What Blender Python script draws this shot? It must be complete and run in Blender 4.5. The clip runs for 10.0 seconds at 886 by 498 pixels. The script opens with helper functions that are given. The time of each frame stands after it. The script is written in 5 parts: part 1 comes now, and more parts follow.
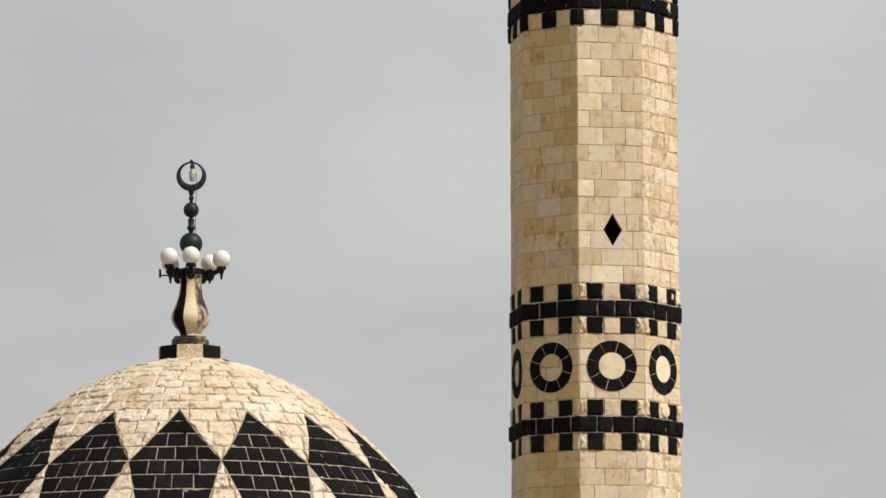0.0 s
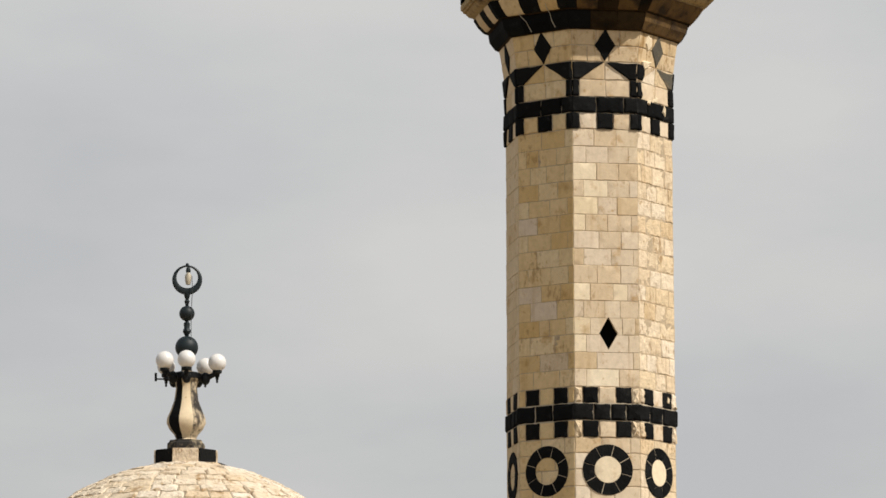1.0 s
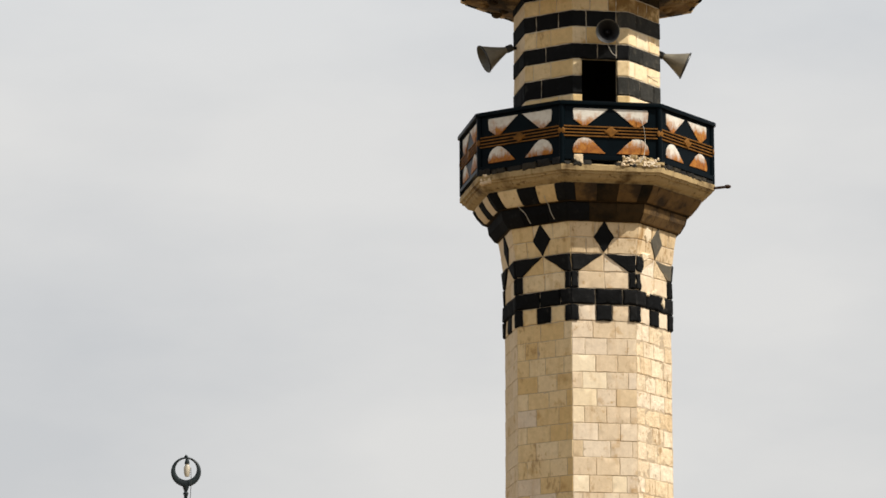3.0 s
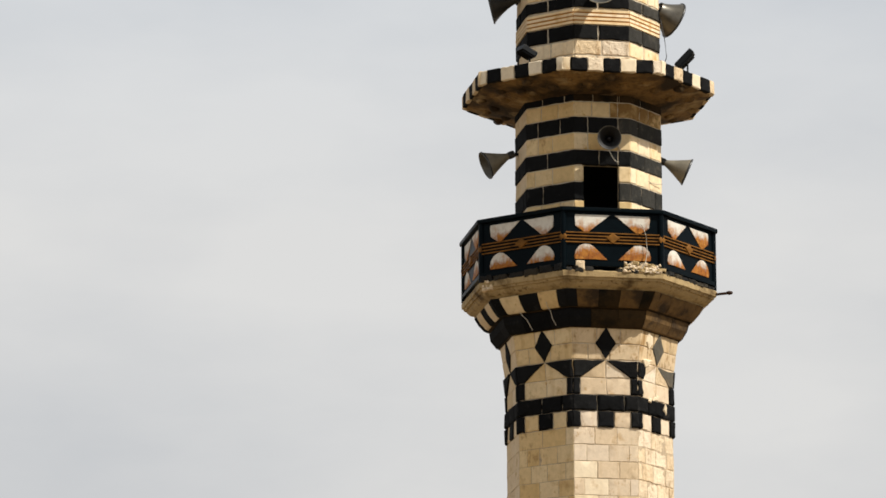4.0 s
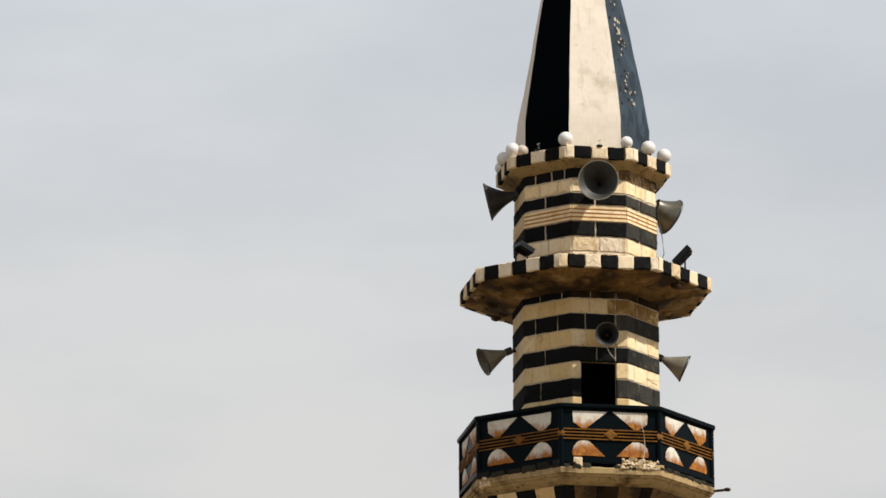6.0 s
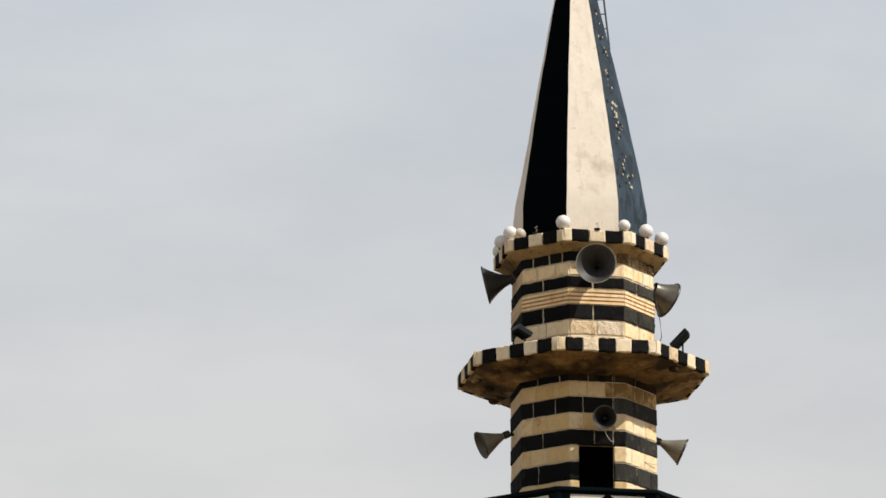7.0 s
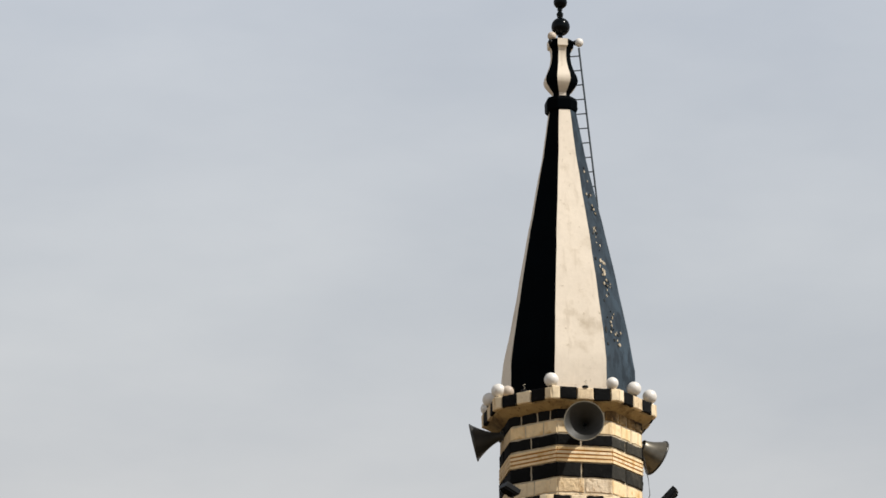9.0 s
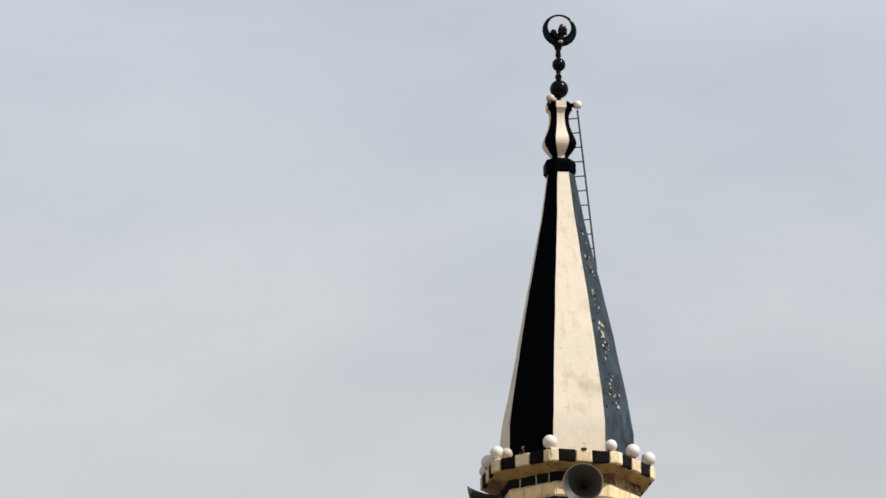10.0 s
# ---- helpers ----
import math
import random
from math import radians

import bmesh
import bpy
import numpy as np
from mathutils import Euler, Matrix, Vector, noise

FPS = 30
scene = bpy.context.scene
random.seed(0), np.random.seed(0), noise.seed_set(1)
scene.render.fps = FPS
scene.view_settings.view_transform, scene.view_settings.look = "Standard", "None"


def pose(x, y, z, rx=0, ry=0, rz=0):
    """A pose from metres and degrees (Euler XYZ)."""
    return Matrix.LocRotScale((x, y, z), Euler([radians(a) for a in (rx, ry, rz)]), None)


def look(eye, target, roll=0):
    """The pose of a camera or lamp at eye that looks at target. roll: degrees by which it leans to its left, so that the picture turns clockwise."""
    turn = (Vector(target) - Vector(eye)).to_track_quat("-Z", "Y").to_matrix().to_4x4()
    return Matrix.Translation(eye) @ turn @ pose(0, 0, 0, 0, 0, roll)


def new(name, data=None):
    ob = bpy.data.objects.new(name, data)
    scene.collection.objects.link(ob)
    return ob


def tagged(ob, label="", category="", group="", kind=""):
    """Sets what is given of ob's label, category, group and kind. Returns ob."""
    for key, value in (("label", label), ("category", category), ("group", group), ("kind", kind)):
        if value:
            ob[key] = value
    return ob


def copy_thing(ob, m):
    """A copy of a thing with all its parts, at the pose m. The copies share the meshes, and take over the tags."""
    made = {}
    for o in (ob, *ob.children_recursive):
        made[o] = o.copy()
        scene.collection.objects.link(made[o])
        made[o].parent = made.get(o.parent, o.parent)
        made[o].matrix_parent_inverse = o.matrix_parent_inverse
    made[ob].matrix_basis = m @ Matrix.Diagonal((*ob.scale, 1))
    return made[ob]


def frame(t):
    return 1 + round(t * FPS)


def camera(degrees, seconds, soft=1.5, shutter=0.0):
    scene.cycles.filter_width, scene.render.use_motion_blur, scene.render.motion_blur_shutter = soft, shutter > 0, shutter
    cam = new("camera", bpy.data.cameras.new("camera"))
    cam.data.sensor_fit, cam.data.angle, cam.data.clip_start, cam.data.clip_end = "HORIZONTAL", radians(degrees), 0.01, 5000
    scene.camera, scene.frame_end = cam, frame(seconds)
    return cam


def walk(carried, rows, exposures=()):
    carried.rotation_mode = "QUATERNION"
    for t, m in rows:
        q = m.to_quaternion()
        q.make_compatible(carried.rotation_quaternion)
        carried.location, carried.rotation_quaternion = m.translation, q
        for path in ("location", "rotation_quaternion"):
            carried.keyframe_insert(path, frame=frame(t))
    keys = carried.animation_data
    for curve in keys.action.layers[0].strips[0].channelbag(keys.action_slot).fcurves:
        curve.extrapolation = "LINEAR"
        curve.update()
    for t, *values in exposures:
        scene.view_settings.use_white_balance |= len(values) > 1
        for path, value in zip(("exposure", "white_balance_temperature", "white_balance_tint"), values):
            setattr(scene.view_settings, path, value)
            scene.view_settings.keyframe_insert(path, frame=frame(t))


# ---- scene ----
# ---------------------------------------------------------------- camera
# a long lens on a tripod, 79 m from the minaret, tilting slowly upwards
cam = camera(11.115, 10.0, soft=1.6)
EYE = 1.6
LEAN = 0.152
TILTS = [
    (0.0, 1.925, 8.067), (0.5, 1.900, 8.719), (1.0, 1.868, 9.371), (1.5, 1.859, 9.936), (2.0, 1.854, 10.557),
    (2.5, 1.846, 11.157), (2.7, 1.846, 11.407), (3.8, 1.868, 12.830), (4.0, 1.870, 13.121), (4.5, 1.859, 13.928), (5.0, 1.847, 14.501), (5.5, 1.840, 15.041),
    (5.7, 1.837, 15.268), (6.8, 1.809, 16.428), (7.0, 1.799, 16.640), (7.5, 1.768, 17.067), (8.0, 1.720, 17.618), (8.5, 1.660, 18.034), (9.0, 1.637, 18.620),
    (9.5, 1.623, 19.085), (10.0, 1.616, 19.403),
]
walk(cam, [(t, pose(0, 0, EYE, 90 + pitch, 0, turn) @ pose(0, 0, 0, 0, 0, -LEAN)) for t, turn, pitch in TILTS],
     exposures=[(0.0, -0.24), (0.5, -0.24), (1.0, -0.17), (1.5, 0.03), (2.5, 0.05), (4.0, 0.04), (5.5, 0.0), (7.0, -0.06), (8.5, -0.15), (9.5, -0.10), (10.0, -0.06)])

# ---------------------------------------------------------------- light
SUN_AZ, SUN_EL = 61.0, 48.5      # to the right of the line from the tower to the camera
sun_dir = Vector((math.sin(radians(SUN_AZ)) * math.cos(radians(SUN_EL)),
                  -math.cos(radians(SUN_AZ)) * math.cos(radians(SUN_EL)), math.sin(radians(SUN_EL))))
sun = new("sun", bpy.data.lights.new("sun", "SUN"))
sun.data.energy, sun.data.angle, sun.data.color = 5.0, radians(0.6), (1.0, 0.955, 0.88)
sun.matrix_world = look(Vector((0, 0, 60)) + sun_dir * 50, (0, 0, 60))

world = bpy.data.worlds.new("sky")
scene.world = world
world.use_nodes = True
wn, wl = world.node_tree.nodes, world.node_tree.links
wn.clear()
w_out, w_bg = wn.new("ShaderNodeOutputWorld"), wn.new("ShaderNodeBackground")
w_sky = wn.new("ShaderNodeTexSky")
w_sky.sky_type, w_sky.sun_disc = "NISHITA", False
w_sky.sun_elevation, w_sky.sun_rotation = radians(SUN_EL), radians(180 - SUN_AZ)
w_co = wn.new("ShaderNodeTexCoord")
w_map = wn.new("ShaderNodeMapping")
w_map.inputs["Scale"].default_value = (3.0, 3.0, 8.0)
w_no = wn.new("ShaderNodeTexNoise")
w_no.inputs["Scale"].default_value, w_no.inputs["Detail"].default_value = 2.2, 6.0
w_no.inputs["Roughness"].default_value = 0.52
w_rmp = wn.new("ShaderNodeValToRGB")
w_rmp.color_ramp.elements[0].position, w_rmp.color_ramp.elements[0].color = 0.33, (0.88, 0.895, 0.92, 1)
w_rmp.color_ramp.elements[1].position, w_rmp.color_ramp.elements[1].color = 0.67, (1.10, 1.09, 1.075, 1)
# the veil is greyer near the horizon and thins out to clear blue overhead
w_sep = wn.new("ShaderNodeSeparateXYZ")
w_tint = wn.new("ShaderNodeValToRGB")
for e_, (at_, c_) in zip([w_tint.color_ramp.elements[0], w_tint.color_ramp.elements[1]], ((0.10, (6.70, 6.60, 6.44, 1)), (0.40, (6.18, 6.66, 7.40, 1)))):
    e_.position, e_.color = at_, c_
over_ = w_tint.color_ramp.elements.new(0.75)
over_.color = (3.6, 3.6, 3.6, 1)
low_ = w_tint.color_ramp.elements.new(0.23)
low_.color = (6.78, 6.75, 6.66, 1)
mid_ = w_tint.color_ramp.elements.new(0.31)
mid_.color = (6.46, 6.73, 7.00, 1)
w_veil = wn.new("ShaderNodeMapRange")
w_veil.inputs["From Min"].default_value, w_veil.inputs["From Max"].default_value = 0.36, 0.75
w_veil.inputs["To Min"].default_value, w_veil.inputs["To Max"].default_value = 0.92, 0.80
w_mul = wn.new("ShaderNodeMix")
w_mul.data_type, w_mul.blend_type = "RGBA", "MULTIPLY"
w_mul.inputs[0].default_value = 1.0
w_mix = wn.new("ShaderNodeMix")
w_mix.data_type = "RGBA"
wl.new(w_co.outputs["Generated"], w_map.inputs["Vector"])
wl.new(w_map.outputs["Vector"], w_no.inputs["Vector"])
wl.new(w_no.outputs["Fac"], w_rmp.inputs["Fac"])
wl.new(w_sky.outputs["Color"], w_mix.inputs[6])
wl.new(w_co.outputs["Generated"], w_sep.inputs[0])
wl.new(w_sep.outputs["Z"], w_tint.inputs["Fac"])
wl.new(w_sep.outputs["Z"], w_veil.inputs["Value"])
wl.new(w_veil.outputs["Result"], w_mix.inputs[0])
wl.new(w_tint.outputs["Color"], w_mul.inputs[6])
wl.new(w_rmp.outputs["Color"], w_mul.inputs[7])
wl.new(w_mul.outputs[2], w_mix.inputs[7])
wl.new(w_mix.outputs[2], w_bg.inputs["Color"])
w_bg.inputs["Strength"].default_value = 0.1
wl.new(w_bg.outputs["Background"], w_out.inputs["Surface"])


# ---------------------------------------------------------------- materials
def mat_base(name):
    m = bpy.data.materials.new(name)
    m.use_nodes = True
    n, l = m.node_tree.nodes, m.node_tree.links
    return m, n, l, n["Principled BSDF"]


def add_noise(n, l, scale, detail=4.0, rough=0.55, stretch=(1, 1, 1)):
    co = n.new("ShaderNodeTexCoord")
    mp = n.new("ShaderNodeMapping")
    mp.inputs["Scale"].default_value = stretch
    no = n.new("ShaderNodeTexNoise")
    no.inputs["Scale"].default_value, no.inputs["Detail"].default_value = scale, detail
    no.inputs["Roughness"].default_value = rough
    l.new(co.outputs["Object"], mp.inputs["Vector"])
    l.new(mp.outputs["Vector"], no.inputs["Vector"])
    return no.outputs["Fac"]


def ramp(n, l, fac, stops):
    r = n.new("ShaderNodeValToRGB")
    el = r.color_ramp.elements
    while len(el) < len(stops):
        el.new(0.5)
    for e, (at, c) in zip(el, stops):
        e.position = at
        e.color = (*c, 1) if len(c) == 3 else c
    l.new(fac, r.inputs["Fac"])
    return r.outputs["Color"]


def mixed(n, l, fac, a, b, how="MIX"):
    m = n.new("ShaderNodeMix")
    m.data_type, m.blend_type = "RGBA", how
    for sock, v in ((0, fac), (6, a), (7, b)):
        if isinstance(v, (int, float)):
            m.inputs[sock].default_value = v
        elif isinstance(v, tuple):
            m.inputs[sock].default_value = (*v, 1)
        else:
            l.new(v, m.inputs[sock])
    return m.outputs[2]


def bumped(n, l, bsdf, height, strength, distance):
    b = n.new("ShaderNodeBump")
    b.inputs["Strength"].default_value, b.inputs["Distance"].default_value = strength, distance
    l.new(height, b.inputs["Height"])
    l.new(b.outputs["Normal"], bsdf.inputs["Normal"])


def stone_mat(name, tones, stain, stain_at, grain=10.0, relief=0.5, dist=0.012, rough=0.85, per_piece="random", shine=0.3, speck=0.35, streak=0.0, patch=3.2, small_amount=0.8, edge=0.0, pale=None):
    """Masonry: a tone for each piece, blotches, rain streaks and fine grain."""
    m, n, l, b = mat_base(name)
    if per_piece == "random":
        info = n.new("ShaderNodeObjectInfo").outputs["Random"]
    else:
        info = n.new("ShaderNodeNewGeometry").outputs["Random Per Island"]
    k = len(tones) - 1
    tone = ramp(n, l, info, [(i / k, c) for i, c in enumerate(tones)])
    blotch = add_noise(n, l, patch, 5.0, 0.6)
    col = mixed(n, l, ramp(n, l, blotch, [(stain_at, (0, 0, 0)), (stain_at + 0.16, (1, 1, 1))]), tone, stain)
    small = add_noise(n, l, 11.0, 4.0, 0.6)
    col = mixed(n, l, ramp(n, l, small, [(stain_at + 0.06, (0, 0, 0)), (stain_at + 0.14, (small_amount, small_amount, small_amount))]), col, stain)
    if streak:
        runs = add_noise(n, l, 7.0, 4.0, 0.6, (1, 1, 0.10))
        col = mixed(n, l, ramp(n, l, runs, [(0.55, (0, 0, 0)), (0.72, (streak, streak, streak))]), col, stain)
    if edge:        # rust-brown seeping out of the bed in places
        seep = add_noise(n, l, 2.1, 3.0, 0.5)
        drops = add_noise(n, l, 19.0, 3.0, 0.6, (1, 1, 0.45))
        spot = mixed(n, l, 0.5, seep, drops)
        col = mixed(n, l, ramp(n, l, spot, [(0.57, (0, 0, 0)), (0.66, (edge, edge, edge))]), col, (0.30, 0.16, 0.055))
    if pale:        # smears of pale plaster left on the surface
        smear = add_noise(n, l, 1.4, 5.0, 0.6, (1, 1, 2.0))
        col = mixed(n, l, ramp(n, l, smear, [(0.56, (0, 0, 0)), (0.68, (0.8, 0.8, 0.8))]), col, pale)
    fine = add_noise(n, l, grain, 7.0, 0.68)
    col = mixed(n, l, speck, col, ramp(n, l, fine, [(0.25, (0.55, 0.52, 0.48)), (0.68, (1.15, 1.15, 1.15))]), "MULTIPLY")
    l.new(col, b.inputs["Base Color"])
    b.inputs["Roughness"].default_value = rough
    b.inputs["Specular IOR Level"].default_value = shine
    both = mixed(n, l, 0.5, fine, small)
    bumped(n, l, b, both, relief, dist)
    return m


LIME = stone_mat("limestone", [(0.640, 0.490, 0.315), (0.725, 0.600, 0.450), (0.660, 0.515, 0.345), (0.740, 0.620, 0.470), (0.690, 0.545, 0.375), (0.620, 0.465, 0.280), (0.725, 0.595, 0.430), (0.670, 0.520, 0.345)],
                 (0.50, 0.32, 0.15), 0.585, streak=0.35, edge=0.5)
# Golden copy of the limestone: the shaded sides' warmer hue, put into colour.
LIME_SHADE_GOLD = stone_mat("shade_gold_limestone", [(0.680, 0.490, 0.240), (0.740, 0.575, 0.335), (0.690, 0.500, 0.250), (0.770, 0.610, 0.380), (0.700, 0.515, 0.265), (0.640, 0.440, 0.190), (0.730, 0.555, 0.305), (0.680, 0.490, 0.240)],
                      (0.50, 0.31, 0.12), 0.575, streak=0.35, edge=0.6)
LIME_REST = stone_mat("limestone_far_side", [(0.62, 0.46, 0.26), (0.71, 0.56, 0.37), (0.66, 0.50, 0.29)], (0.46, 0.29, 0.12), 0.585,
                      per_piece="island")
LIME_DOME = stone_mat("dome_limestone", [(0.70, 0.55, 0.37), (0.79, 0.67, 0.51), (0.72, 0.58, 0.41), (0.82, 0.72, 0.58), (0.66, 0.50, 0.32)],
                      (0.38, 0.24, 0.11), 0.555, grain=8.0, relief=1.0, dist=0.07, speck=0.6, patch=4.5, edge=0.8)
LIME_DOME_REST = stone_mat("dome_limestone_far_side", [(0.60, 0.46, 0.30), (0.74, 0.62, 0.47)], (0.33, 0.20, 0.085), 0.56, per_piece="island")
LIME_PALE = stone_mat("pale_limestone", [(0.74, 0.59, 0.38), (0.82, 0.69, 0.49), (0.78, 0.63, 0.42), (0.85, 0.73, 0.54)], (0.52, 0.35, 0.17), 0.60, streak=0.3)
# Browner stones below the canopy: its shadow and stains, both in the colour.
LIME_SHADE_STAINED = stone_mat("shaded_stained_limestone", [(0.60, 0.40, 0.165), (0.66, 0.46, 0.21)], (0.24, 0.135, 0.040), 0.44, streak=0.8, patch=1.6)
LIME_UPPER = stone_mat("yellowed_limestone", [(0.84, 0.625, 0.345), (0.88, 0.705, 0.455), (0.86, 0.655, 0.375), (0.88, 0.735, 0.52)], (0.62, 0.38, 0.13), 0.58, streak=0.7, edge=0.4)
SOOTY = stone_mat("soot_streaked_limestone", [(0.58, 0.47, 0.32), (0.62, 0.50, 0.34)], (0.035, 0.03, 0.026), 0.47, streak=0.9, patch=2.2)
SOOTY_DARK = stone_mat("soot_blackened_limestone", [(0.36, 0.29, 0.19), (0.36, 0.29, 0.19)], (0.022, 0.02, 0.018), 0.40, streak=0.9, patch=2.2)
LIME_WORN = stone_mat("pitted_limestone", [(0.70, 0.535, 0.330), (0.80, 0.655, 0.465), (0.73, 0.565, 0.355), (0.83, 0.70, 0.53), (0.68, 0.505, 0.30)],
                      (0.40, 0.26, 0.12), 0.60, grain=7.0, relief=1.0, dist=0.05, speck=0.5, streak=0.45, patch=6.0, edge=0.7)
WORN_DARK = stone_mat("bleached_basalt", [(0.085, 0.075, 0.055), (0.11, 0.095, 0.07)], (0.20, 0.15, 0.09), 0.55, relief=0.9, dist=0.02)
BASALT = stone_mat("basalt", [(0.0060, 0.0062, 0.0066), (0.0120, 0.0122, 0.0125), (0.0080, 0.0080, 0.0082), (0.0150, 0.0150, 0.0148)], (0.034, 0.032, 0.029), 0.61,
                   grain=8.0, relief=1.0, dist=0.03, rough=0.78, shine=0.04, speck=0.6, patch=4.0)
# Paler copy for sunward faces: sunlight and sheen in the colour, plus weathering.
BASALT_SUNLIT = stone_mat("sunlit_weathered_basalt", [(0.034, 0.033, 0.029), (0.055, 0.052, 0.045), (0.022, 0.022, 0.020)], (0.10, 0.088, 0.068), 0.58, grain=8.0, relief=1.0, dist=0.03, rough=0.75, shine=0.06, speck=0.6, patch=5.0, streak=0.5)
# Brown runs; base tone also made golder and darker for the slab's shadow.
LIME_SHADE_RUNS = stone_mat("shade_gold_limestone_with_brown_runs", [(0.60, 0.44, 0.245), (0.67, 0.515, 0.325), (0.63, 0.465, 0.265)], (0.34, 0.19, 0.06), 0.555, streak=0.9, edge=0.9)
BASALT_REST = stone_mat("basalt_far_side", [(0.006, 0.0062, 0.0066), (0.012, 0.0122, 0.0125)], (0.030, 0.029, 0.027), 0.64, per_piece="island", shine=0.05)
CORNICE = stone_mat("weathered_cornice_stone", [(0.40, 0.285, 0.135), (0.40, 0.285, 0.135)], (0.10, 0.060, 0.022), 0.53, grain=9.0, relief=0.9, dist=0.03, patch=1.8, streak=0.5)
# Brown deepened for the shade under the canopy; the blotches are stains.
SOFFIT = stone_mat("stained_shaded_soffit_plaster", [(0.24, 0.138, 0.044), (0.24, 0.138, 0.044)], (0.032, 0.018, 0.007), 0.43, grain=8.0, relief=0.7, dist=0.03, patch=1.3, small_amount=0.35, pale=(0.46, 0.33, 0.17))
# Browns for overhung stones: the shade above them is mixed into stained colours.
SOFFIT_OCHRE = stone_mat("stained_shaded_ochre_block", [(0.17, 0.096, 0.030), (0.13, 0.072, 0.022)], (0.035, 0.020, 0.008), 0.46, grain=8.0, relief=0.7, dist=0.02, patch=2.2, small_amount=0.3)
SOFFIT_DARK = stone_mat("stained_shaded_brown_basalt", [(0.028, 0.017, 0.007), (0.050, 0.030, 0.012)], (0.008, 0.007, 0.005), 0.48, grain=8.0, relief=0.8, dist=0.02, patch=2.2, small_amount=0.3, shine=0.1)
GRIME = stone_mat("grimy_kerb_stone", [(0.006, 0.006, 0.005), (0.016, 0.013, 0.008), (0.005, 0.005, 0.004), (0.040, 0.030, 0.016), (0.007, 0.006, 0.005)], (0.006, 0.006, 0.006), 0.55, grain=9.0, relief=1.0, dist=0.03)


def plain_mat(name, colour, rough=0.5, metal=0.0, vary=0.25, scale=5.0, second=None, at=0.55, relief=0.15, stretch=(1, 1, 1), coat=0.0, shine=0.5, chip=2.3):
    m, n, l, b = mat_base(name)
    f = add_noise(n, l, scale, 5.0, 0.6, stretch)
    dark = tuple(c * (1 - vary) for c in colour)
    col = ramp(n, l, f, [(0.3, dark), (0.7, colour)])
    if second:
        g = add_noise(n, l, scale * chip, 6.0, 0.65, stretch)
        col = mixed(n, l, ramp(n, l, g, [(at, (0, 0, 0)), (at + 0.07, (1, 1, 1))]), col, second)
    l.new(col, b.inputs["Base Color"])
    b.inputs["Roughness"].default_value, b.inputs["Metallic"].default_value = rough, metal
    b.inputs["Coat Weight"].default_value = coat
    b.inputs["Specular IOR Level"].default_value = shine
    bumped(n, l, b, f, relief, 0.01)
    return m


MORTAR = plain_mat("lime_mortar", (0.56, 0.43, 0.28), 0.95, vary=0.4, scale=14.0)
MORTAR_DOME = plain_mat("grey_lime_mortar", (0.42, 0.36, 0.26), 0.95, vary=0.45, scale=9.0)
MORTAR_PALE = plain_mat("pale_lime_mortar", (0.60, 0.50, 0.36), 0.95, vary=0.35, scale=14.0)
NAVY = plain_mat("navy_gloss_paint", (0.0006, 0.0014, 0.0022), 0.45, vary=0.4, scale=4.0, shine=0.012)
# Paler navy for the sunward face: sky sheen put into the worn paint.
NAVY_LIT_WORN = plain_mat("sunlit_worn_navy_paint", (0.038, 0.061, 0.083), 0.40, vary=0.75, scale=2.2, second=(0.010, 0.018, 0.026), at=0.50, stretch=(1, 1, 0.45), shine=0.3, relief=0.8, chip=2.6)
CREAM = stone_mat("cream_paint_on_render", [(0.73, 0.645, 0.535), (0.73, 0.645, 0.535)], (0.47, 0.39, 0.29), 0.575, grain=6.0, relief=0.22, dist=0.025, rough=0.7, speck=0.18, streak=0.5, patch=1.5)
RAIL_NAVY = plain_mat("weathered_navy_railing_paint", (0.0012, 0.0044, 0.0064), 0.40, vary=0.5, scale=5.0, shine=0.05)
FLAKED = plain_mat("bare_render_under_paint", (0.58, 0.49, 0.36), 0.85, vary=0.5, scale=22.0)
FLAKED_DARK = plain_mat("mouldy_render_under_paint", (0.020, 0.022, 0.020), 0.85, vary=0.5, scale=22.0)
OCHRE = plain_mat("ochre_paint", (0.25, 0.105, 0.016), 0.6, vary=0.6, scale=9.0, shine=0.12)
OCHRE_LINE = plain_mat("ochre_stained_groove", (0.46, 0.19, 0.026), 0.8, vary=0.3, scale=9.0)
DARK_METAL = plain_mat("blackened_metal", (0.005, 0.006, 0.007), 0.45, metal=0.3, vary=0.4, scale=12.0, shine=0.3)
RUST_IRON = plain_mat("rusty_iron", (0.055, 0.028, 0.016), 0.7, metal=0.2, vary=0.5, scale=14.0, shine=0.2)
GREEN_BLACK = plain_mat("dark_green_black_paint", (0.0012, 0.0030, 0.0042), 0.18, vary=0.4, scale=6.0, shine=0.13, relief=0.05)
DULL_GREEN = plain_mat("dull_green_black_paint", (0.010, 0.019, 0.021), 0.55, vary=0.5, scale=6.0, shine=0.35)
HORN_GREY = plain_mat("weathered_grey_horn_paint", (0.16, 0.145, 0.115), 0.38, metal=0.55, vary=0.35, scale=5.0, second=(0.09, 0.075, 0.05), at=0.66)
HORN_DARK = plain_mat("dark_grey_horn_paint", (0.055, 0.055, 0.052), 0.4, metal=0.3, vary=0.35, scale=5.0)
HORN_PALE = plain_mat("dusty_beige_horn_paint", (0.30, 0.27, 0.205), 0.45, metal=0.25, vary=0.35, scale=5.0, second=(0.14, 0.115, 0.075), at=0.62)
HORN_PALE_IN = plain_mat("dusty_horn_throat", (0.13, 0.12, 0.095), 0.6, vary=0.4, scale=6.0)
HORN_MID_IN = plain_mat("grey_horn_throat", (0.045, 0.043, 0.038), 0.55, vary=0.35, scale=6.0)
